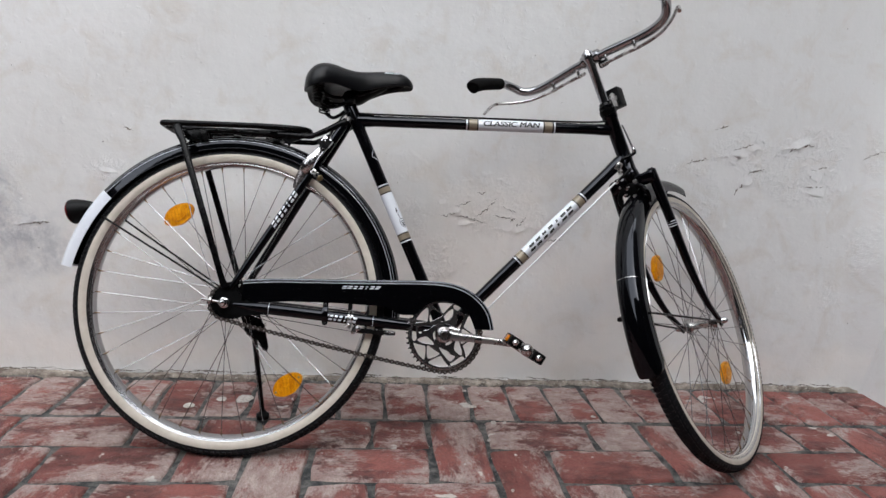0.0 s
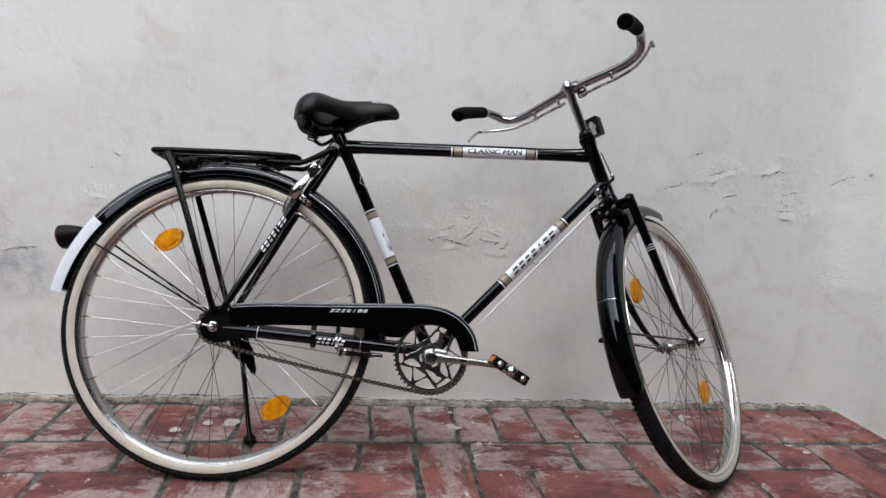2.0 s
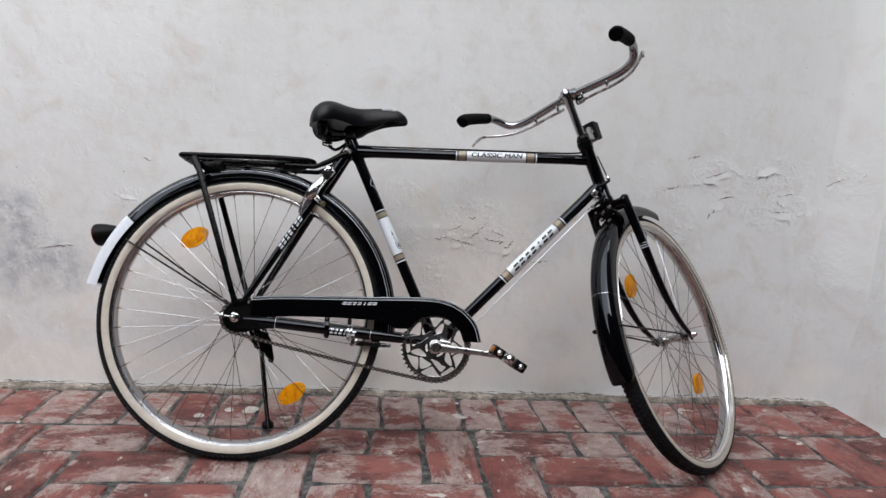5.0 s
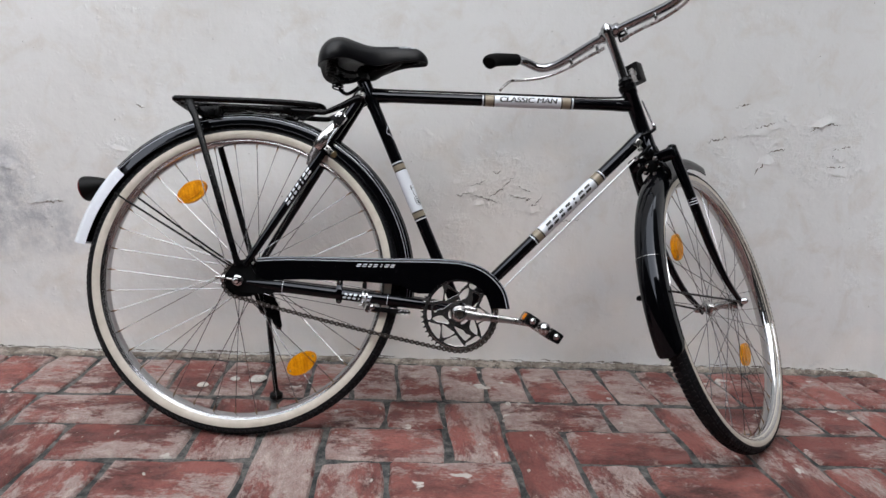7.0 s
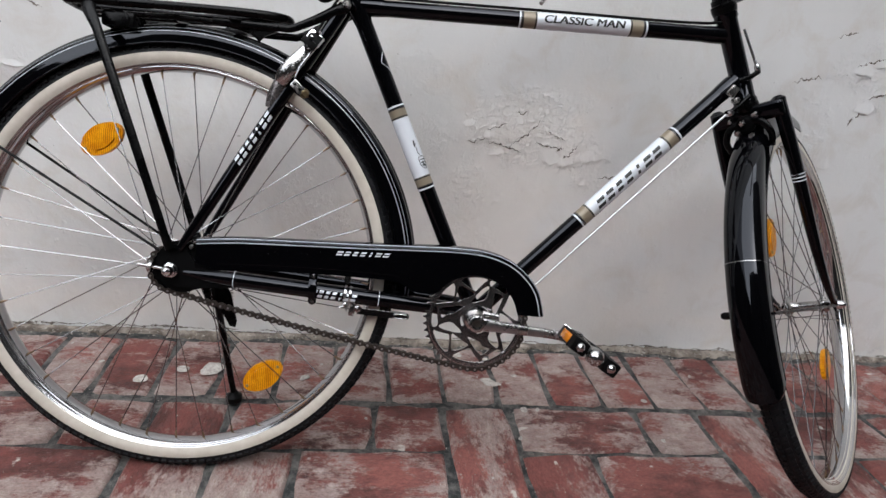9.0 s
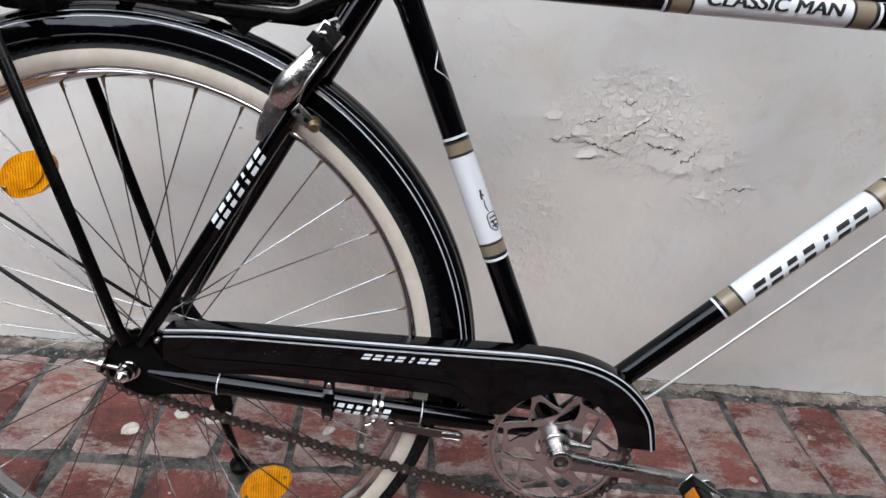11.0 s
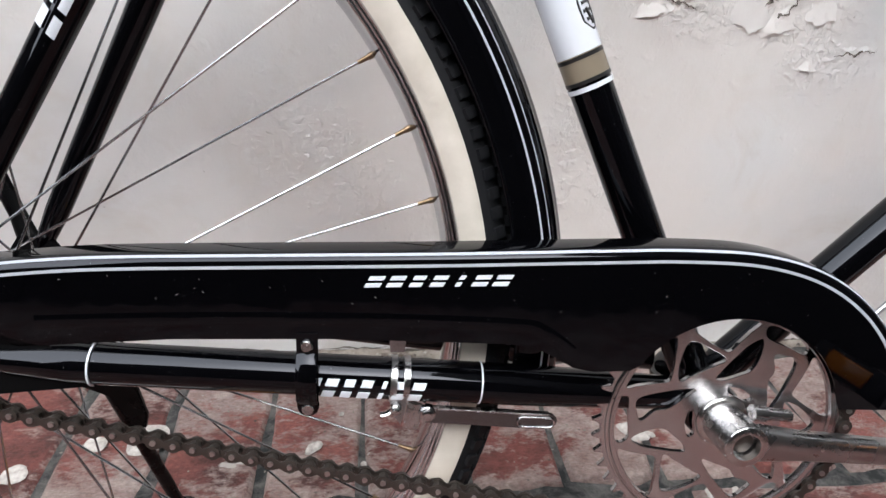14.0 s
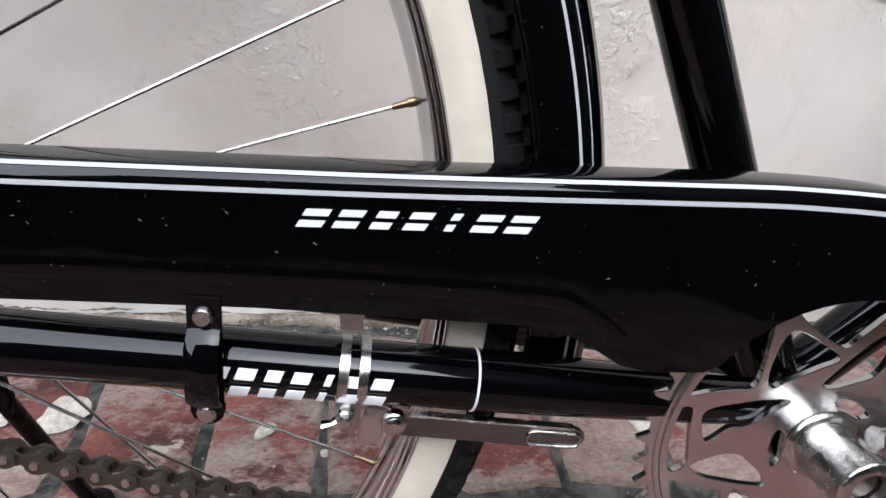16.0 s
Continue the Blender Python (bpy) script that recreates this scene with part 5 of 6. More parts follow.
# chrome clamp and lever on the chain stay
_p = seg(CS_A, CS_B, share(CS_A, CS_B, 0.281))
clamp = None
for _x in (0.2790, 0.2872):
    _q = seg(CS_A, CS_B, share(CS_A, CS_B, _x))
    _ob = part("clamp_band", lathe(bmesh.new(), [(0.0139, -0.0020), (0.0152, -0.0020), (0.0152, 0.0020), (0.0139, 0.0020)], 28), crank_steel, clamp or bicycle, "chrome clamp round the chain stay", place=aim(_q, _q + (CS_B - CS_A)))
    clamp = clamp or _ob
part("clamp_tab", plate(bmesh.new(), [(0.2770, 0.346), (0.2860, 0.346), (0.2870, 0.356), (0.2850, 0.362), (0.2775, 0.362), (0.2760, 0.356)], -0.0395, -0.0415, 0.0004), bar_chrome, clamp)
part("clamp_tab", plate(bmesh.new(), [(0.2765, 0.322), (0.2880, 0.322), (0.2875, 0.311), (0.2845, 0.3015), (0.279, 0.309)], -0.0525, -0.054, 0.0004), crank_steel, clamp)
for _x, _z, _y, _r in ((0.2815, 0.3140, -0.054, 0.0040), (0.3020, 0.3055, -0.044, 0.0058)):
    part("bolt", turned(bmesh.new(), [(0, _r), (0.5, _r), (0.65, _r * 0.9), (0.7, _r * 0.62), (0.95, _r * 0.6), (1, _r * 0.4)], (_x, _y, _z), (_x, _y - 0.007, _z), 18), worn_chrome, clamp, "steel bolt")
part("clamp_block", block(bmesh.new(), (0.0105, 0.018, 0.022), Matrix.Translation((0.2925, -0.038, 0.3035)) @ Matrix.Rotation(radians(8), 4, "Y"), 0.0025), worn_chrome, clamp)
part("clamp_hook", tube(bmesh.new(), spline([(0.2885, -0.046, 0.3145), (0.2940, -0.0475, 0.3165), (0.3000, -0.0465, 0.3130)], 5), 0.0016, 8), worn_chrome, clamp)
part("wing", tube(bmesh.new(), [(0.2795, -0.053, 0.3115), (0.2755, -0.0545, 0.3095), (0.2715, -0.055, 0.3090)], [0.0032, 0.0022, 0.0028], 10, flat=(1.0, 0.5)), worn_chrome, clamp)
_l = [(0.2985, 0.3075), (0.372, 0.3035), (0.384, 0.3030)] + arc(0.3845, 0.2975, 0.0055, 80, -80, 6) + [(0.372, 0.2920), (0.3010, 0.2955)]
# chrome face; the dark that it reflects is set as base colour
lever = part("lever", plate(bmesh.new(), _l, -0.0395, -0.0420, 0.0006), dark_chrome, clamp, "flat chrome lever, its dark reflection in the base colour, with bright edges")
part("lever_flange", plate(bmesh.new(), [(0.2985, 0.3078), (0.384, 0.3034), (0.384, 0.3022), (0.2985, 0.3066)], -0.0385, -0.0436, 0.0004), worn_chrome, lever)
_o = arc(0.3665, 0.2972, 0.0036, 90, 270, 8) + arc(0.3842, 0.2966, 0.0036, -90, 90, 8)
part("lever_slot", tube(bmesh.new(), [(x, -0.0424, z) for x, z in _o], 0.0008, 8, closed=True), worn_chrome, lever, "bright rim of the lever's slot")

# ---------------------------------------------------------------- stand
STAND_FOOT = Vector((0.047, 0.176, 0.056))
stand = part("kickstand", tube(bmesh.new(), [(0.036, 0.060, 0.285), (0.038, 0.072, 0.262), STAND_FOOT + Vector((-0.001, -0.006, 0.012)), STAND_FOOT], [0.008, 0.0066, 0.0062, 0.0062], 14), black_satin, bicycle, "black steel prop stand")
part("stand_foot", turned(bmesh.new(), [(0, 0.0165), (0.5, 0.0165), (0.7, 0.010), (1, 0.007)], STAND_FOOT + Vector((0, 0.003, -0.013)), STAND_FOOT + Vector((0, -0.002, 0.008)), 18), black_plastic, stand, "round black foot")
part("stand_bracket", plate(bmesh.new(), [(-0.012, 0.350), (0.014, 0.356), (0.046, 0.330), (0.066, 0.292), (0.078, 0.244), (0.076, 0.232), (0.066, 0.234), (0.050, 0.262), (0.024, 0.270), (0.012, 0.300)], 0.050, 0.055, 0.001), black_satin, stand)
part("stand_spring", tube(bmesh.new(), [(0.064 + 0.0035 * math.cos(k * 0.9), 0.060 + 0.0035 * math.sin(k * 0.9), 0.30 - 0.0009 * k) for k in range(70)], 0.0009, 5), dull_chrome, stand)

# ---------------------------------------------------------------- carrier
RACK_Z = 0.760
def rack_z(x):
    return RACK_Z + 0.030 * (x + 0.178)


_outer = [(-0.182, 0.024), (-0.180, 0.036), (-0.168, 0.043), (-0.05, 0.043), (0.05, 0.040), (0.100, 0.034), (0.138, 0.024), (0.152, 0.008)]
_outer = spline([(x, -y, rack_z(x)) for x, y in _outer] + [(x, y, rack_z(x)) for x, y in _outer[::-1]], 6, True)
rack = part("carrier", tube(bmesh.new(), _outer, 0.0070, 12, closed=True), black_satin, bicycle, "black steel rear carrier with legs")
for _y in (-0.015, 0.015):
    part("carrier_rod", tube(bmesh.new(), [(-0.176, _y, rack_z(-0.176) - 0.003), (0.02, _y, rack_z(0.02) - 0.006), (0.148, _y, rack_z(0.148) - 0.003)], 0.0042, 10), black_satin, rack)
for _x in (-0.12, -0.02, 0.075):
    part("cross_bar", block(bmesh.new(), (0.018, 0.084, 0.003), Matrix.Translation((_x, 0, rack_z(_x) - 0.012)), 0.001, 1), black_satin, rack)
part("spring_clip", tube(bmesh.new(), spline([(-0.105, -0.030, RACK_Z - 0.012), (-0.02, -0.031, RACK_Z - 0.009), (0.05, -0.028, RACK_Z - 0.010), (0.082, -0.018, RACK_Z - 0.013), (0.088, 0, RACK_Z - 0.014), (0.082, 0.018, RACK_Z - 0.013), (0.05, 0.028, RACK_Z - 0.010), (-0.02, 0.031, RACK_Z - 0.009), (-0.105, 0.030, RACK_Z - 0.012)], 5), 0.0042, 10), black_satin, rack)
part("spring_coil", tube(bmesh.new(), [(-0.098 + 0.010 * math.cos(k * 0.7), -0.040 + 0.00107 * k, RACK_Z - 0.020 + 0.010 * math.sin(k * 0.7)) for k in range(75)], 0.0020, 6), black_satin, rack)
part("carrier_plate", block(bmesh.new(), (0.05, 0.078, 0.022), Matrix.Translation((-0.105, 0, RACK_Z - 0.022)), 0.004), black_satin, rack)
for _s in (1, -1):
    part("carrier_leg", tube(bmesh.new(), [(-0.146, -_s * 0.044, RACK_Z - 0.004), (-0.140, -_s * 0.054, RACK_Z - 0.016), (-0.122, -_s * 0.066, 0.716), (-0.010, -_s * 0.066, 0.405), (-0.002, -_s * 0.063, 0.385)], [0.012, 0.010, 0.0078, 0.0070, 0.009], 12, flat=(0.5, 1.0), up=(1, 0, 0.2)), black_satin, rack)
    part("carrier_arm", tube(bmesh.new(), spline([(0.040, -_s * 0.034, 0.7520), (0.090, -_s * 0.033, 0.7515), (0.145, -_s * 0.032, 0.7515), (0.165, -_s * 0.031, 0.7535), (0.205, -_s * 0.029, 0.7735), (0.232, -_s * 0.027, 0.7890), (0.249, -_s * 0.026, 0.7970)], 5), [0.0062, 0.0062, 0.0062, 0.0062, 0.0075, 0.0095, 0.0075], 12, flat=(0.5, 1.0), up=(0, 0, 1)), black_satin, rack)
part("clip_tongue", plate(bmesh.new(), [(0.085, RACK_Z - 0.014), (0.145, RACK_Z - 0.012), (0.120, RACK_Z - 0.024), (0.112, RACK_Z - 0.033), (0.104, RACK_Z - 0.026)], -0.030, -0.026), black_satin, rack)


# ---------------------------------------------------------------- saddle
def saddle():
    bm = bmesh.new()
    # along the saddle: x, half width, top, skirt depth
    rows = [(0.139, 0.018, 0.880, 0.020), (0.141, 0.052, 0.893, 0.038), (0.150, 0.080, 0.911, 0.060), (0.166, 0.096, 0.925, 0.072), (0.186, 0.099, 0.932, 0.074), (0.208, 0.090, 0.931, 0.066), (0.232, 0.071, 0.925, 0.060),
            (0.258, 0.051, 0.922, 0.062), (0.285, 0.039, 0.925, 0.060), (0.315, 0.032, 0.929, 0.050), (0.345, 0.029, 0.931, 0.043), (0.368, 0.027, 0.928, 0.037), (0.384, 0.023, 0.920, 0.028), (0.393, 0.015, 0.910, 0.018), (0.397, 0.004, 0.902, 0.006)]
    rings = []
    for x, half, top, skirt in rows:
        ring = []
        for k in range(21):
            w = math.pi * k / 20
            y = -half * math.copysign(abs(math.cos(w)) ** 0.8, math.cos(w))
            ring.append(bm.verts.new((x, y, top - skirt + skirt * abs(math.sin(w)) ** 0.62)))
        for k in range(11):
            y = half * 0.93 * (1 - 2 * (k + 0.5) / 11)
            ring.append(bm.verts.new((x, y, top - skirt - 0.001 + 0.35 * skirt * (1 - (y / half) ** 2))))
        rings.append(ring)
    m = len(rings[0])
    for a, b in zip(rings, rings[1:]):
        for k in range(m):
            bm.faces.new((a[k], a[(k + 1) % m], b[(k + 1) % m], b[k]))
    bm.faces.new(rings[0])
    bm.faces.new(rings[-1][::-1])
    seat = part("saddle", bm, vinyl, bicycle, "padded black vinyl saddle")
    mod = seat.modifiers.new("round", "SUBSURF")
    mod.levels = mod.render_levels = 1
    for s in (1, -1):
        rail = tube(bmesh.new(), spline([(0.375, s * 0.006, 0.900), (0.330, s * 0.018, 0.890), (0.275, s * 0.022, 0.866), (0.215, s * 0.026, 0.852), (0.180, s * 0.040, 0.862), (0.158, s * 0.052, 0.880)], 5), 0.0038, 8)
        part("saddle_rail", rail, black_satin, seat)
        spring = [(0.176 + 0.013 * math.cos(k * 0.55), s * 0.050 + 0.013 * math.sin(k * 0.55), 0.834 + 0.0006 * k) for k in range(80)]
        part("saddle_spring", tube(bmesh.new(), spring, 0.0022, 6), black_satin, seat)
        part("spring_strut", tube(bmesh.new(), spline([(0.180, s * 0.050, 0.834), (0.200, s * 0.046, 0.822), (0.226, s * 0.030, 0.832), (0.244, s * 0.020, 0.850)], 5), 0.0045, 8), black_satin, seat)
    nose = bmesh.new()
    tube(nose, spline([(0.243, 0, 0.866), (0.262, 0, 0.864), (0.285, 0, 0.876), (0.330, 0, 0.896)], 5), [0.020, 0.025, 0.021, 0.010], 12, flat=(1.0, 0.8))
    part("saddle_base", nose, black_plastic, seat, "black plastic underside")
    part("saddle_clamp", turned(bmesh.new(), [(0, 0.015), (0.2, 0.017), (0.8, 0.017), (1, 0.015)], (0.246, 0.028, 0.856), (0.246, -0.028, 0.856), 18), black_satin, seat)
    part("seat_post", tube(bmesh.new(), [(0.250, 0, 0.829), (0.2405, 0, 0.870)], 0.0125, 18), black_satin, bicycle)
    bars(seat, "mark_bar", (0.345, -0.0255, 0.9205), (1, 0, 0.0), (0, 0.5, 1), (0, -1, 0.45), 0.036, 0.0045, 7, white_paint)
    return seat


saddle()

# ---------------------------------------------------------------- rear brake and cables
_b = bmesh.new()
tube(_b, spline([(0.208, -0.040, 0.742), (0.196, -0.043, 0.726), (0.182, -0.047, 0.707), (0.170, -0.049, 0.691), (0.159, -0.047, 0.677), (0.152, -0.042, 0.665)], 5), [0.008, 0.0095, 0.0115, 0.0140, 0.0135, 0.010], 16, flat=(1.0, 0.5), up=(0, -1, 0.01))
brake = part("rear_brake", _b, worn_chrome, bicycle, "chrome rear calliper brake")
part("shoe", tube(bmesh.new(), spline([(0.158, -0.037, 0.676), (0.150, -0.037, 0.660), (0.143, -0.036, 0.642), (0.139, -0.036, 0.624)], 4), [0.0115, 0.0125, 0.0125, 0.0105], 10, flat=(0.62, 1.0), up=(1, 0, -0.3)), shoe_grey, brake, "grey brake shoe")
part("cable_anchor", block(bmesh.new(), (0.024, 0.018, 0.020), Matrix.Translation((0.203, -0.046, 0.737)) @ Matrix.Rotation(radians(35), 4, "Y"), 0.003), chrome, brake)
part("anchor_plate", block(bmesh.new(), (0.026, 0.004, 0.012), Matrix.Translation((0.196, -0.056, 0.728)) @ Matrix.Rotation(radians(35), 4, "Y"), 0.001), black_plastic, brake)
for _x, _z in ((0.209, 0.747), (0.192, 0.722), (0.198, 0.736)):
    part("brake_screw", turned(bmesh.new(), [(0, 0.0048), (0.5, 0.0048), (1, 0.003)], (_x, -0.048, _z), (_x, -0.062, _z), 10), chrome, brake)
part("brake_clip", block(bmesh.new(), (0.022, 0.003, 0.013), Matrix.Translation((0.183, -0.060, 0.658)) @ Matrix.Rotation(radians(42), 4, "Y"), 0.001), dull_chrome, brake, "small steel clip")
# black discs in place of the shade inside the clip's two holes
for _x, _z in ((0.1785, 0.662), (0.1865, 0.6545)):
    part("clip_hole_shade", turned(bmesh.new(), [(0, 0.0026), (1, 0.0022)], (_x, -0.0612, _z), (_x, -0.0620, _z), 10), black_matt, brake)
part("brake_bolt", turned(bmesh.new(), [(0, 0.0078), (0.3, 0.0078), (0.31, 0.0060), (0.9, 0.0056), (1, 0.004)], (0.192, -0.050, 0.651), (0.197, -0.068, 0.648), 12), brass, brake, "brassy bolt end")
part("brake_spring", tube(bmesh.new(), [(0.204, -0.052, 0.722), (0.184, -0.056, 0.690), (0.176, -0.054, 0.670)], 0.0016, 6), steel_wire, brake)
part("brake_wire", tube(bmesh.new(), [(0.905, -0.028, 0.692), (0.70, -0.026, 0.470), (0.600, -0.024, 0.361)], 0.0020, 8), bright_wire, bicycle, "bright straight brake wire")
part("brake_cable", tube(bmesh.new(), spline([(0.205, -0.030, 0.756), (0.235, -0.020, 0.812), (0.262, -0.010, 0.8235), (0.30, -0.003, 0.8235), (0.60, -0.003, 0.8325), (0.86, -0.006, 0.8405), (0.90, -0.016, 0.862)], 5), 0.0024, 8), black_plastic, bicycle, "black cable along the top tube")
_bw = part("brake_rod", tube(bmesh.new(), [(0.915, -0.022, 0.832), (0.944, -0.030, 0.767)], 0.0022, 8), steel_wire, bicycle)
part("rod_end", turned(bmesh.new(), [(0, 0.0035), (0.3, 0.005), (0.7, 0.005), (1, 0.0035)], (0.941, -0.030, 0.776), (0.946, -0.030, 0.762), 12), chrome, _bw)
part("rod_link", tube(bmesh.new(), [(0.946, -0.031, 0.764), (0.930, -0.033, 0.752), (0.912, -0.034, 0.744)], [0.004, 0.0045, 0.004], 10), black_satin, _bw)


# ---------------------------------------------------------------- fork, stem, bars (built straight ahead, then steered)
fork = part("fork_crown", block(bmesh.new(), (0.034, 0.118, 0.030), Matrix.Translation((0, 0, -0.030)), 0.008, 3), black_paint, bicycle, "black fork with flat crown", place=STEERED)
for _s in (1, -1):
    _pts = spline([(0, -_s * 0.050, -0.018), (0.0, -_s * 0.053, -0.080), (0.002, -_s * 0.055, -0.180), (0.012, -_s * 0.055, -0.280), (0.045, -_s * 0.053, -0.365), (0.098, -_s * 0.050, -0.428)], 6)
    blade = part("fork_blade", tube(bmesh.new(), _pts, [0.0145, 0.0145, 0.0135, 0.0115, 0.0090, 0.0070], 18, flat=(0.8, 1.0), up=(1, 0, 0)), black_paint, bicycle, place=STEERED)
    for z in (-0.148, -0.154, -0.160):
        part("white_line", tube(bmesh.new(), [(0.0015, -_s * 0.0546, z), (0.0015, -_s * 0.0546, z - 0.0018)], 0.0145, 18, flat=(0.8, 1.0), up=(1, 0, 0)), white_paint, blade, place=STEERED)
    part("fork_end", plate(bmesh.new(), [(0.088, -0.424), (0.100, -0.417), (0.111, -0.424), (0.110, -0.441), (0.098, -0.444), (0.090, -0.436)], -_s * 0.047, -_s * 0.052, 0.001), black_paint, blade, place=STEERED)
    part("crown_cap", turned(bmesh.new(), [(0, 0.0120), (0.6, 0.0120), (1, 0.005)], (0, -_s * 0.050, -0.022), (0, -_s * 0.050, -0.010), 16), black_paint, fork, "black crown cap", place=STEERED)
part("headset", turned(bmesh.new(), [(0, 0.0195), (0.25, 0.021), (0.45, 0.021), (0.5, 0.0185), (0.75, 0.0185), (0.8, 0.016), (1, 0.015)], HEAD + U * 0.148, HEAD + U * 0.182, 24), black_satin, bicycle, "black headset cup")
part("headset", turned(bmesh.new(), [(0, 0.0195), (0.5, 0.021), (1, 0.0195)], HEAD - U * 0.024, HEAD - U * 0.008, 24), black_satin, bicycle)
stem = part("stem", turned(bmesh.new(), [(0, 0.0112), (0.82, 0.0112), (0.86, 0.0145), (0.98, 0.0145), (1, 0.012)], (0, 0, 0.165), (0, 0, 0.318), 24), bar_chrome, bicycle, "chrome handlebar stem", place=STEERED)
part("stem_bolt", turned(bmesh.new(), [(0, 0.007), (0.8, 0.007), (1, 0.005)], (0, 0, 0.316), (0, 0, 0.324), 6), dull_chrome, stem, place=STEERED)
part("stem_clamp", turned(bmesh.new(), [(0, 0.0155), (0.1, 0.0165), (0.9, 0.0165), (1, 0.0155)], (0.014, 0.024, 0.301), (0.014, -0.024, 0.301), 20), bar_chrome, stem, place=STEERED)
_half = [(0.014, 0.0, 0.300), (0.014, 0.05, 0.298), (0.012, 0.12, 0.292), (0.008, 0.165, 0.291), (-0.002, 0.200, 0.300), (-0.020, 0.217, 0.320), (-0.048, 0.226, 0.333), (-0.100, 0.232, 0.334), (-0.170, 0.238, 0.333)]
RISE = 0.009 / 0.238  # the bars stand a little higher on the left
_bar = [(x, -y, z) for x, y, z in _half[:0:-1]] + [(x, y, z + RISE * y) for x, y, z in _half]
handlebar = part("handlebar", tube(bmesh.new(), spline(_bar, 6), 0.0111, 18), bar_chrome, bicycle, "chrome swept-back handlebar", place=STEERED)
for _s in (1, -1):
    part("grip", tube(bmesh.new(), spline([(x, _s * y, z + (RISE * y if _s == 1 else 0)) for x, y, z in ((-0.058, 0.227, 0.3335), (-0.062, 0.2275, 0.3335), (-0.11, 0.233, 0.334), (-0.150, 0.236, 0.332), (-0.172, 0.238, 0.327), (-0.176, 0.2385, 0.325))], 5), [0.0130, 0.0148, 0.0152, 0.0158, 0.0166, 0.0174, 0.0176, 0.0150], 18), foam, handlebar, "black foam grip", place=STEERED)
    _lev = [(0.004, _s * 0.022, 0.272), (0.002, _s * 0.08, 0.270), (-0.004, _s * 0.13, 0.266), (-0.018, _s * 0.185, 0.268), (-0.045, _s * 0.222, 0.276), (-0.075, _s * 0.248, 0.284), (-0.098, _s * 0.256, 0.278), (-0.128, _s * 0.262, 0.262)]
    _lev = [(x, y, z + RISE * max(0.0, y)) for x, y, z in _lev]
    lever = part("brake_lever", tube(bmesh.new(), spline(_lev, 6), 0.0040, 10), dull_chrome, handlebar, "slim steel brake lever", place=STEERED)
    for y in (0.04, 0.115):
        part("lever_pivot", block(bmesh.new(), (0.007, 0.007, 0.024), Matrix.Translation((0.005, _s * y, 0.280)), 0.002), dull_chrome, lever, place=STEERED)
part("lever_bracket", block(bmesh.new(), (0.014, 0.022, 0.016), Matrix.Translation((0.014, -0.026, 0.276)), 0.003), black_satin, handlebar, "black lever bracket", place=STEERED)
_lb = part("lamp_bracket", plate(bmesh.new(), [(0.012, 0.168), (0.050, 0.170), (0.056, 0.202), (0.030, 0.204), (0.012, 0.196)], -0.014, -0.010, 0.0006), dull_chrome, bicycle, "steel lamp bracket", place=STEERED)
part("bracket_block", block(bmesh.new(), (0.034, 0.040, 0.050), Matrix.Translation((0.074, 0, 0.194)) @ Matrix.Rotation(radians(8), 4, "Y"), 0.003), black_plastic, _lb, "black plastic block", place=STEERED)

# front brake behind the crown
_fb = part("front_brake", turned(bmesh.new(), [(0, 0.012), (0.2, 0.016), (0.8, 0.015), (1, 0.010)], (-0.014, 0.002, -0.044), (-0.034, 0.002, -0.044), 14), black_matt, bicycle, "front brake linkage with bright bolts", place=STEERED)
for _y, _z, _r in ((-0.018, -0.030, 0.0056), (0.014, -0.054, 0.0062), (-0.006, -0.064, 0.0050), (0.022, -0.032, 0.0045), (0.004, -0.040, 0.0060)):
    part("brake_screw", turned(bmesh.new(), [(0, _r), (0.5, _r), (1, _r * 0.5)], (-0.030, _y, _z), (-0.044, _y, _z), 12), dull_chrome, _fb, place=STEERED)
for _s in (1, -1):
    part("calliper_arm", tube(bmesh.new(), spline([(-0.026, _s * 0.004, -0.040), (-0.030, _s * 0.026, -0.046), (-0.032, _s * 0.036, -0.066), (-0.026, _s * 0.032, -0.088)], 5), [0.006, 0.0065, 0.006, 0.005], 10, flat=(0.6, 1.0)), black_satin, _fb, place=STEERED)
part("link_arm", tube(bmesh.new(), [(0.934, -0.036, 0.722), (0.920, -0.034, 0.705), (0.905, -0.030, 0.690)], [0.004, 0.004, 0.004], 8), black_satin, _fb)
part("link_nut", turned(bmesh.new(), [(0, 0.006), (0.7, 0.006), (1, 0.003)], (0.905, -0.024, 0.690), (0.905, -0.042, 0.690), 10), chrome, _fb)
part("link_nut", turned(bmesh.new(), [(0, 0.005), (0.7, 0.005), (1, 0.003)], (0.912, -0.026, 0.712), (0.912, -0.042, 0.712), 10), dull_chrome, _fb)
part("cable_pinch", block(bmesh.new(), (0.014, 0.010, 0.018), Matrix.Translation((0.908, -0.026, 0.728)) @ Matrix.Rotation(radians(30), 4, "Y"), 0.002), dull_chrome, _fb)

# ---------------------------------------------------------------- brick paving, one object a brick
W = 0.146


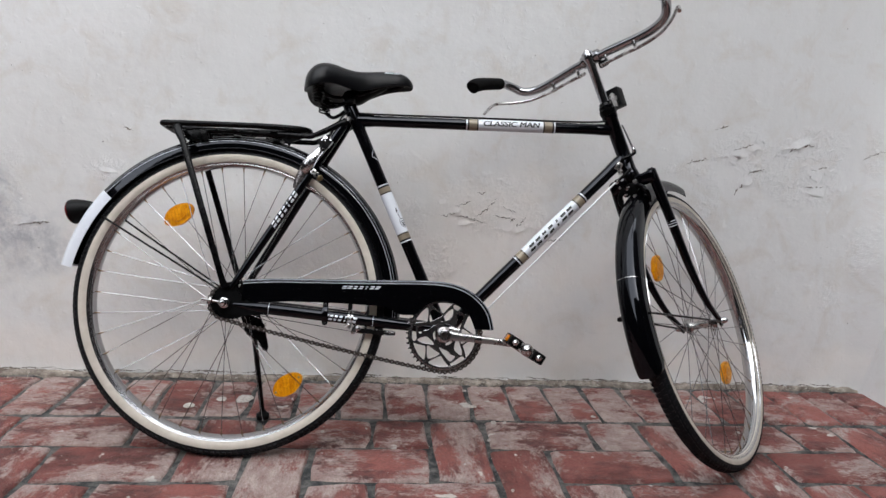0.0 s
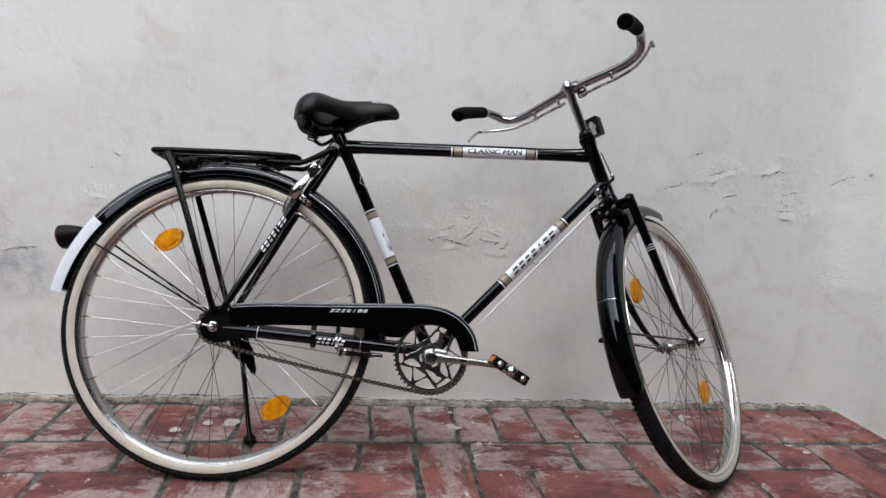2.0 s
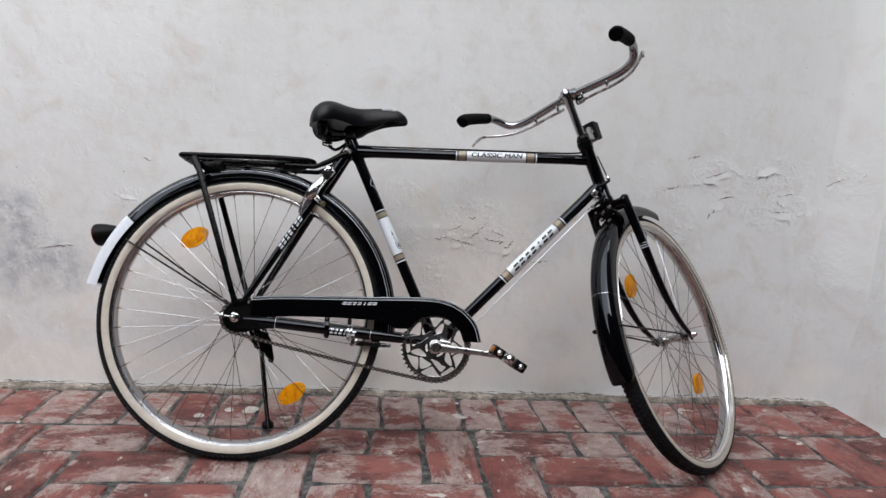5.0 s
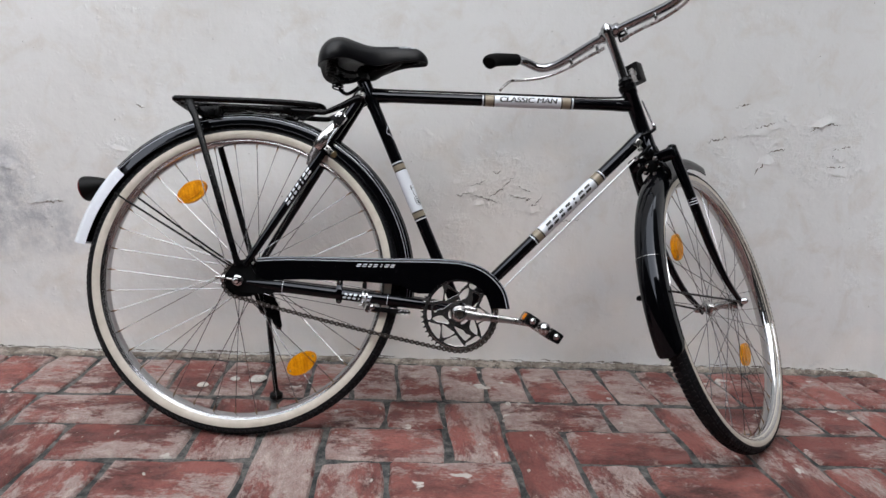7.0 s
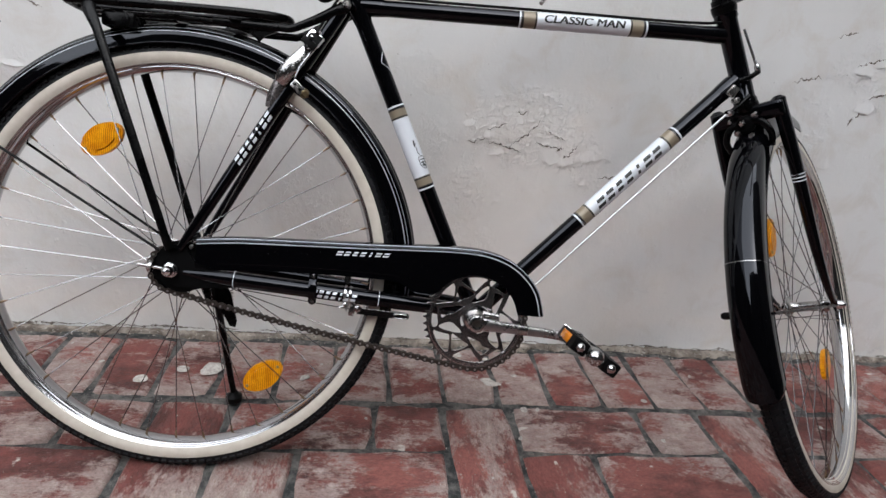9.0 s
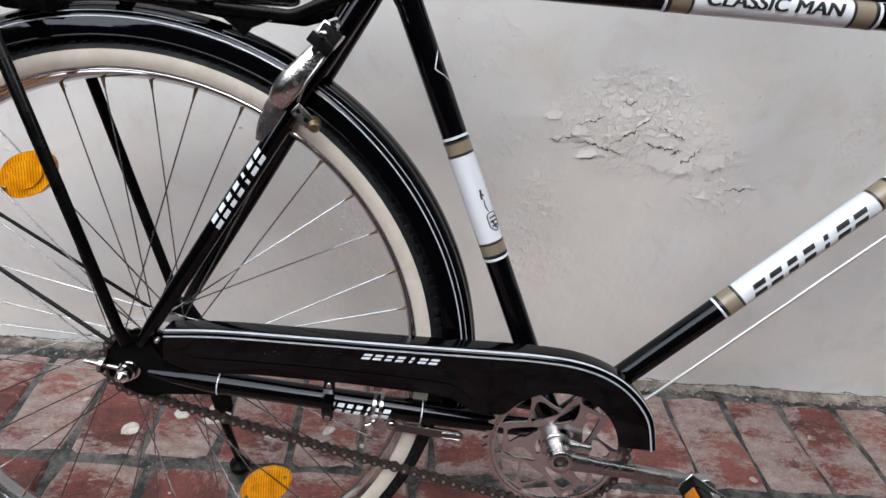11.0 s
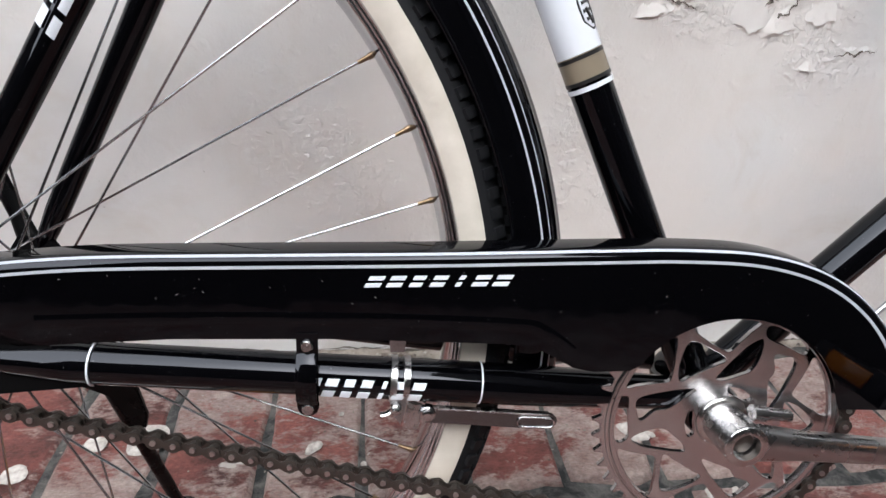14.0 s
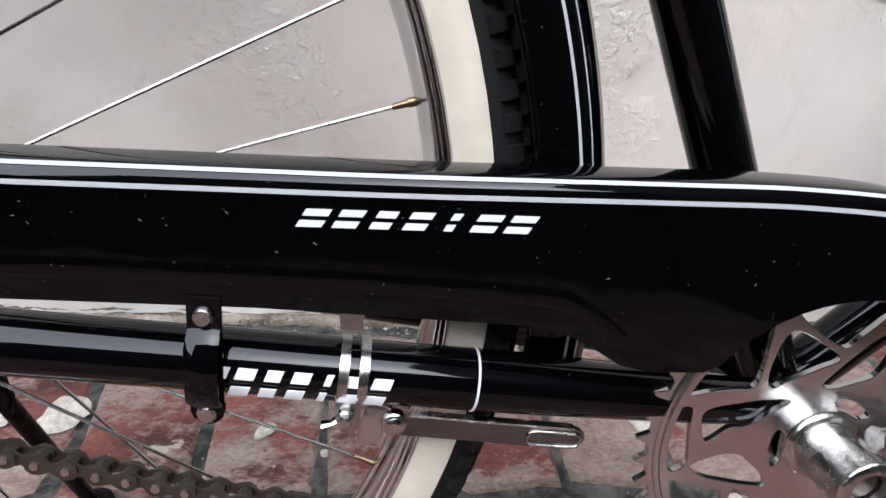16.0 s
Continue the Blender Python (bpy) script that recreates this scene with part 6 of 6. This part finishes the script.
def brick_mesh(name, a, b, seed):
    """A worn brick of a by b: rounded, slightly uneven top edge."""
    rng = random.Random(seed)
    bm = bmesh.new()
    ring0, ring1, top = [], [], []
    n = [(-1, -1), (-0.6, -1), (-0.2, -1), (0.2, -1), (0.6, -1), (1, -1), (1, -0.33), (1, 0.33), (1, 1), (0.6, 1), (0.2, 1), (-0.2, 1), (-0.6, 1), (-1, 1), (-1, 0.33), (-1, -0.33)]
    for u, v in n:
        corner = abs(u) == 1 and abs(v) == 1
        x, y = u * a / 2 + rng.uniform(-0.0042, 0.0042), v * b / 2 + rng.uniform(-0.0042, 0.0042)
        k = 0.955 if corner else 0.985
        ring0.append(bm.verts.new((x * k, y * k, -0.03)))
        ring1.append(bm.verts.new((x * k, y * k, -0.006 - rng.uniform(0, 0.002))))
        top.append(bm.verts.new((x * k - math.copysign(0.006, x) * (abs(u) == 1), y * k - math.copysign(0.006, y) * (abs(v) == 1), rng.uniform(-0.0012, 0.0008))))
    for i in range(16):
        j = (i + 1) % 16
        bm.faces.new((ring0[i], ring0[j], ring1[j], ring1[i]))
        bm.faces.new((ring1[i], ring1[j], top[j], top[i]))
    bm.faces.new(top)
    me = bpy.data.meshes.new(name)
    bm.to_mesh(me)
    bm.free()
    me.materials.append(brick_mat)
    for f in me.polygons:
        f.use_smooth = len(f.vertices) == 4
    return me


def paving():
    rng = random.Random(5)
    long_kinds = [brick_mesh("brick", 2 * W - 0.009, W - 0.009, s) for s in range(6)]
    cut_kinds = [brick_mesh("brick", W - 0.009, W - 0.010, 20 + s) for s in range(3)]
    edge_kinds = [brick_mesh("brick", 0.124 - 0.008, 0.224, 40 + s) for s in range(5)]

    far = ([], [])

    def lay(kinds, s, d, turn):
        me = rng.choice(kinds)
        m = Matrix.Translation((s, -d, GROUND + rng.uniform(-0.0028, 0.0014))) @ Matrix.Rotation(radians(turn + rng.choice((0, 180)) + rng.uniform(-0.9, 0.9)), 4, "Z") @ Matrix.Rotation(radians(rng.uniform(-0.5, 0.5)), 4, "X")
        if d > 1.45 or s < -1.9:  # far behind the camera: joined
            n = len(far[0])
            far[0].extend(tuple(m @ v.co) for v in me.vertices)
            far[1].extend(tuple(n + k for k in f.vertices) for f in me.polygons)
            return
        ob = new("brick", me)
        ob.parent = ground
        ob.matrix_basis = m

    s = -2.44
    while s < SIDE + 0.05:
        lay(edge_kinds, s, 0.147, 0)
        s += 0.124
    d0, s0 = 0.268, 0.466
    for m in range(-14, 6):
        for k in range(-1, 27):
            a, d = s0 + (4 * m + k) * W, d0 + k * W
            if k >= 0 and -2.55 < a < SIDE + 0.12:
                lay(long_kinds, a + W / 2, d + W, 90)
            elif k == -1 and -2.55 < a < SIDE + 0.12:
                lay(cut_kinds, a + W / 2, d + 1.5 * W, 0)
            if k >= 0 and -2.55 < a + W and a + 3 * W < SIDE + 0.18:
                lay(long_kinds, a + 2 * W, d + W / 2, 0)
            elif k >= 0 and a + 2 * W < SIDE + 0.10 and a + 3 * W >= SIDE + 0.18:
                lay(cut_kinds, a + 1.5 * W, d + W / 2, 0)
    me = bpy.data.meshes.new("brick_field")
    me.from_pydata(far[0], [], far[1])
    me.materials.append(brick_mat)
    ob = new("brick_field", me)
    ob.parent = ground
    tagged(ob, "the rest of the worn red brick paving", kind="stuff")


paving()


def splashes():
    """Dried lime drops on the paving."""
    for i, (a, d, r, long) in enumerate(SPLASHES):
        rng = random.Random(70 + i)
        bm = bmesh.new()
        rings = []
        for k, z in ((1.0, -0.0012), (0.82, 0.0010), (0.45, 0.0018)):
            rings.append([bm.verts.new((k * r * long * math.cos(w) * (1 + 0.30 * fbm(math.cos(w), math.sin(w), i * 3.1, 3)), k * r * math.sin(w) * (1 + 0.30 * fbm(math.cos(w) + 4, math.sin(w), i * 2.3, 3)), z)) for w in (2 * math.pi * j / 18 for j in range(18))])
        for p, q in zip(rings, rings[1:]):
            for j in range(18):
                bm.faces.new((p[j], p[(j + 1) % 18], q[(j + 1) % 18], q[j]))
        bm.faces.new(rings[-1])
        ob = part("lime_splash", bm, lime, ground, "dried lime splash")
        ob.matrix_basis = Matrix.Translation((a, -d, GROUND + 0.0012)) @ Matrix.Rotation(rng.uniform(0, 3), 4, "Z")


SPLASHES = [(-0.103, 0.165, 0.013, 1.1), (-0.042, 0.161, 0.022, 1.2), (-0.178, 0.207, 0.014, 1.1), (0.164, 0.185, 0.008, 1.6), (0.586, 0.180, 0.015, 1.3), (0.648, 0.282, 0.009, 1.0), (0.679, 0.281, 0.004, 1.8), (0.526, 0.066, 0.010, 1.3)]
_rs = random.Random(9)
SPLASHES += [(_rs.uniform(-0.9, 1.7), _rs.uniform(0.07, 0.75), _rs.uniform(0.002, 0.0065), _rs.uniform(1.0, 1.8)) for _ in range(34)]
splashes()


def crumbs():
    """Loose mortar crumbs and grit: thick along the foot of the wall, thin over the paving."""
    rng = random.Random(12)
    verts, faces = [], []
    ball = [(1, 0, 0), (-1, 0, 0), (0, 1, 0), (0, -1, 0), (0, 0, 1), (0, 0, -1)]
    tri = [(0, 2, 4), (2, 1, 4), (1, 3, 4), (3, 0, 4), (2, 0, 5), (1, 2, 5), (3, 1, 5), (0, 3, 5)]
    for i in range(2600):
        a = rng.uniform(-1.3, SIDE - 0.03)
        if i < 1100:
            d, r = 0.006 + abs(rng.gauss(0, 0.022)), rng.uniform(0.0008, 0.0034)
        else:
            d, r = rng.uniform(0.04, 0.95), rng.uniform(0.0006, 0.0019)
        n = len(verts)
        for x, y, z in ball:
            verts.append((a + r * x * rng.uniform(0.6, 1.5), -d + r * y * rng.uniform(0.6, 1.5), GROUND + 0.0006 + r * 0.4 + r * z * rng.uniform(0.5, 0.9)))
        faces += [tuple(n + k for k in t) for t in tri]
    me = bpy.data.meshes.new("mortar_crumbs")
    me.from_pydata(verts, [], faces)
    me.materials.append(crumb_mat)
    ob = new("mortar_crumbs", me)
    ob.matrix_world = YARD
    tagged(ob, "loose pale mortar crumbs and grit on the paving", "grit", kind="stuff")


crumb_mat = material("mortar_grit", (0.3, 0.27, 0.23), 0.9)
_geo = node(crumb_mat, "NewGeometry")
wire(crumb_mat, ramp_of(crumb_mat, _geo, "Random Per Island", 0.0, 1.0, (0.09, 0.075, 0.065), (0.52, 0.48, 0.42)), "Color", shader(crumb_mat), "Base Color")
crumbs()
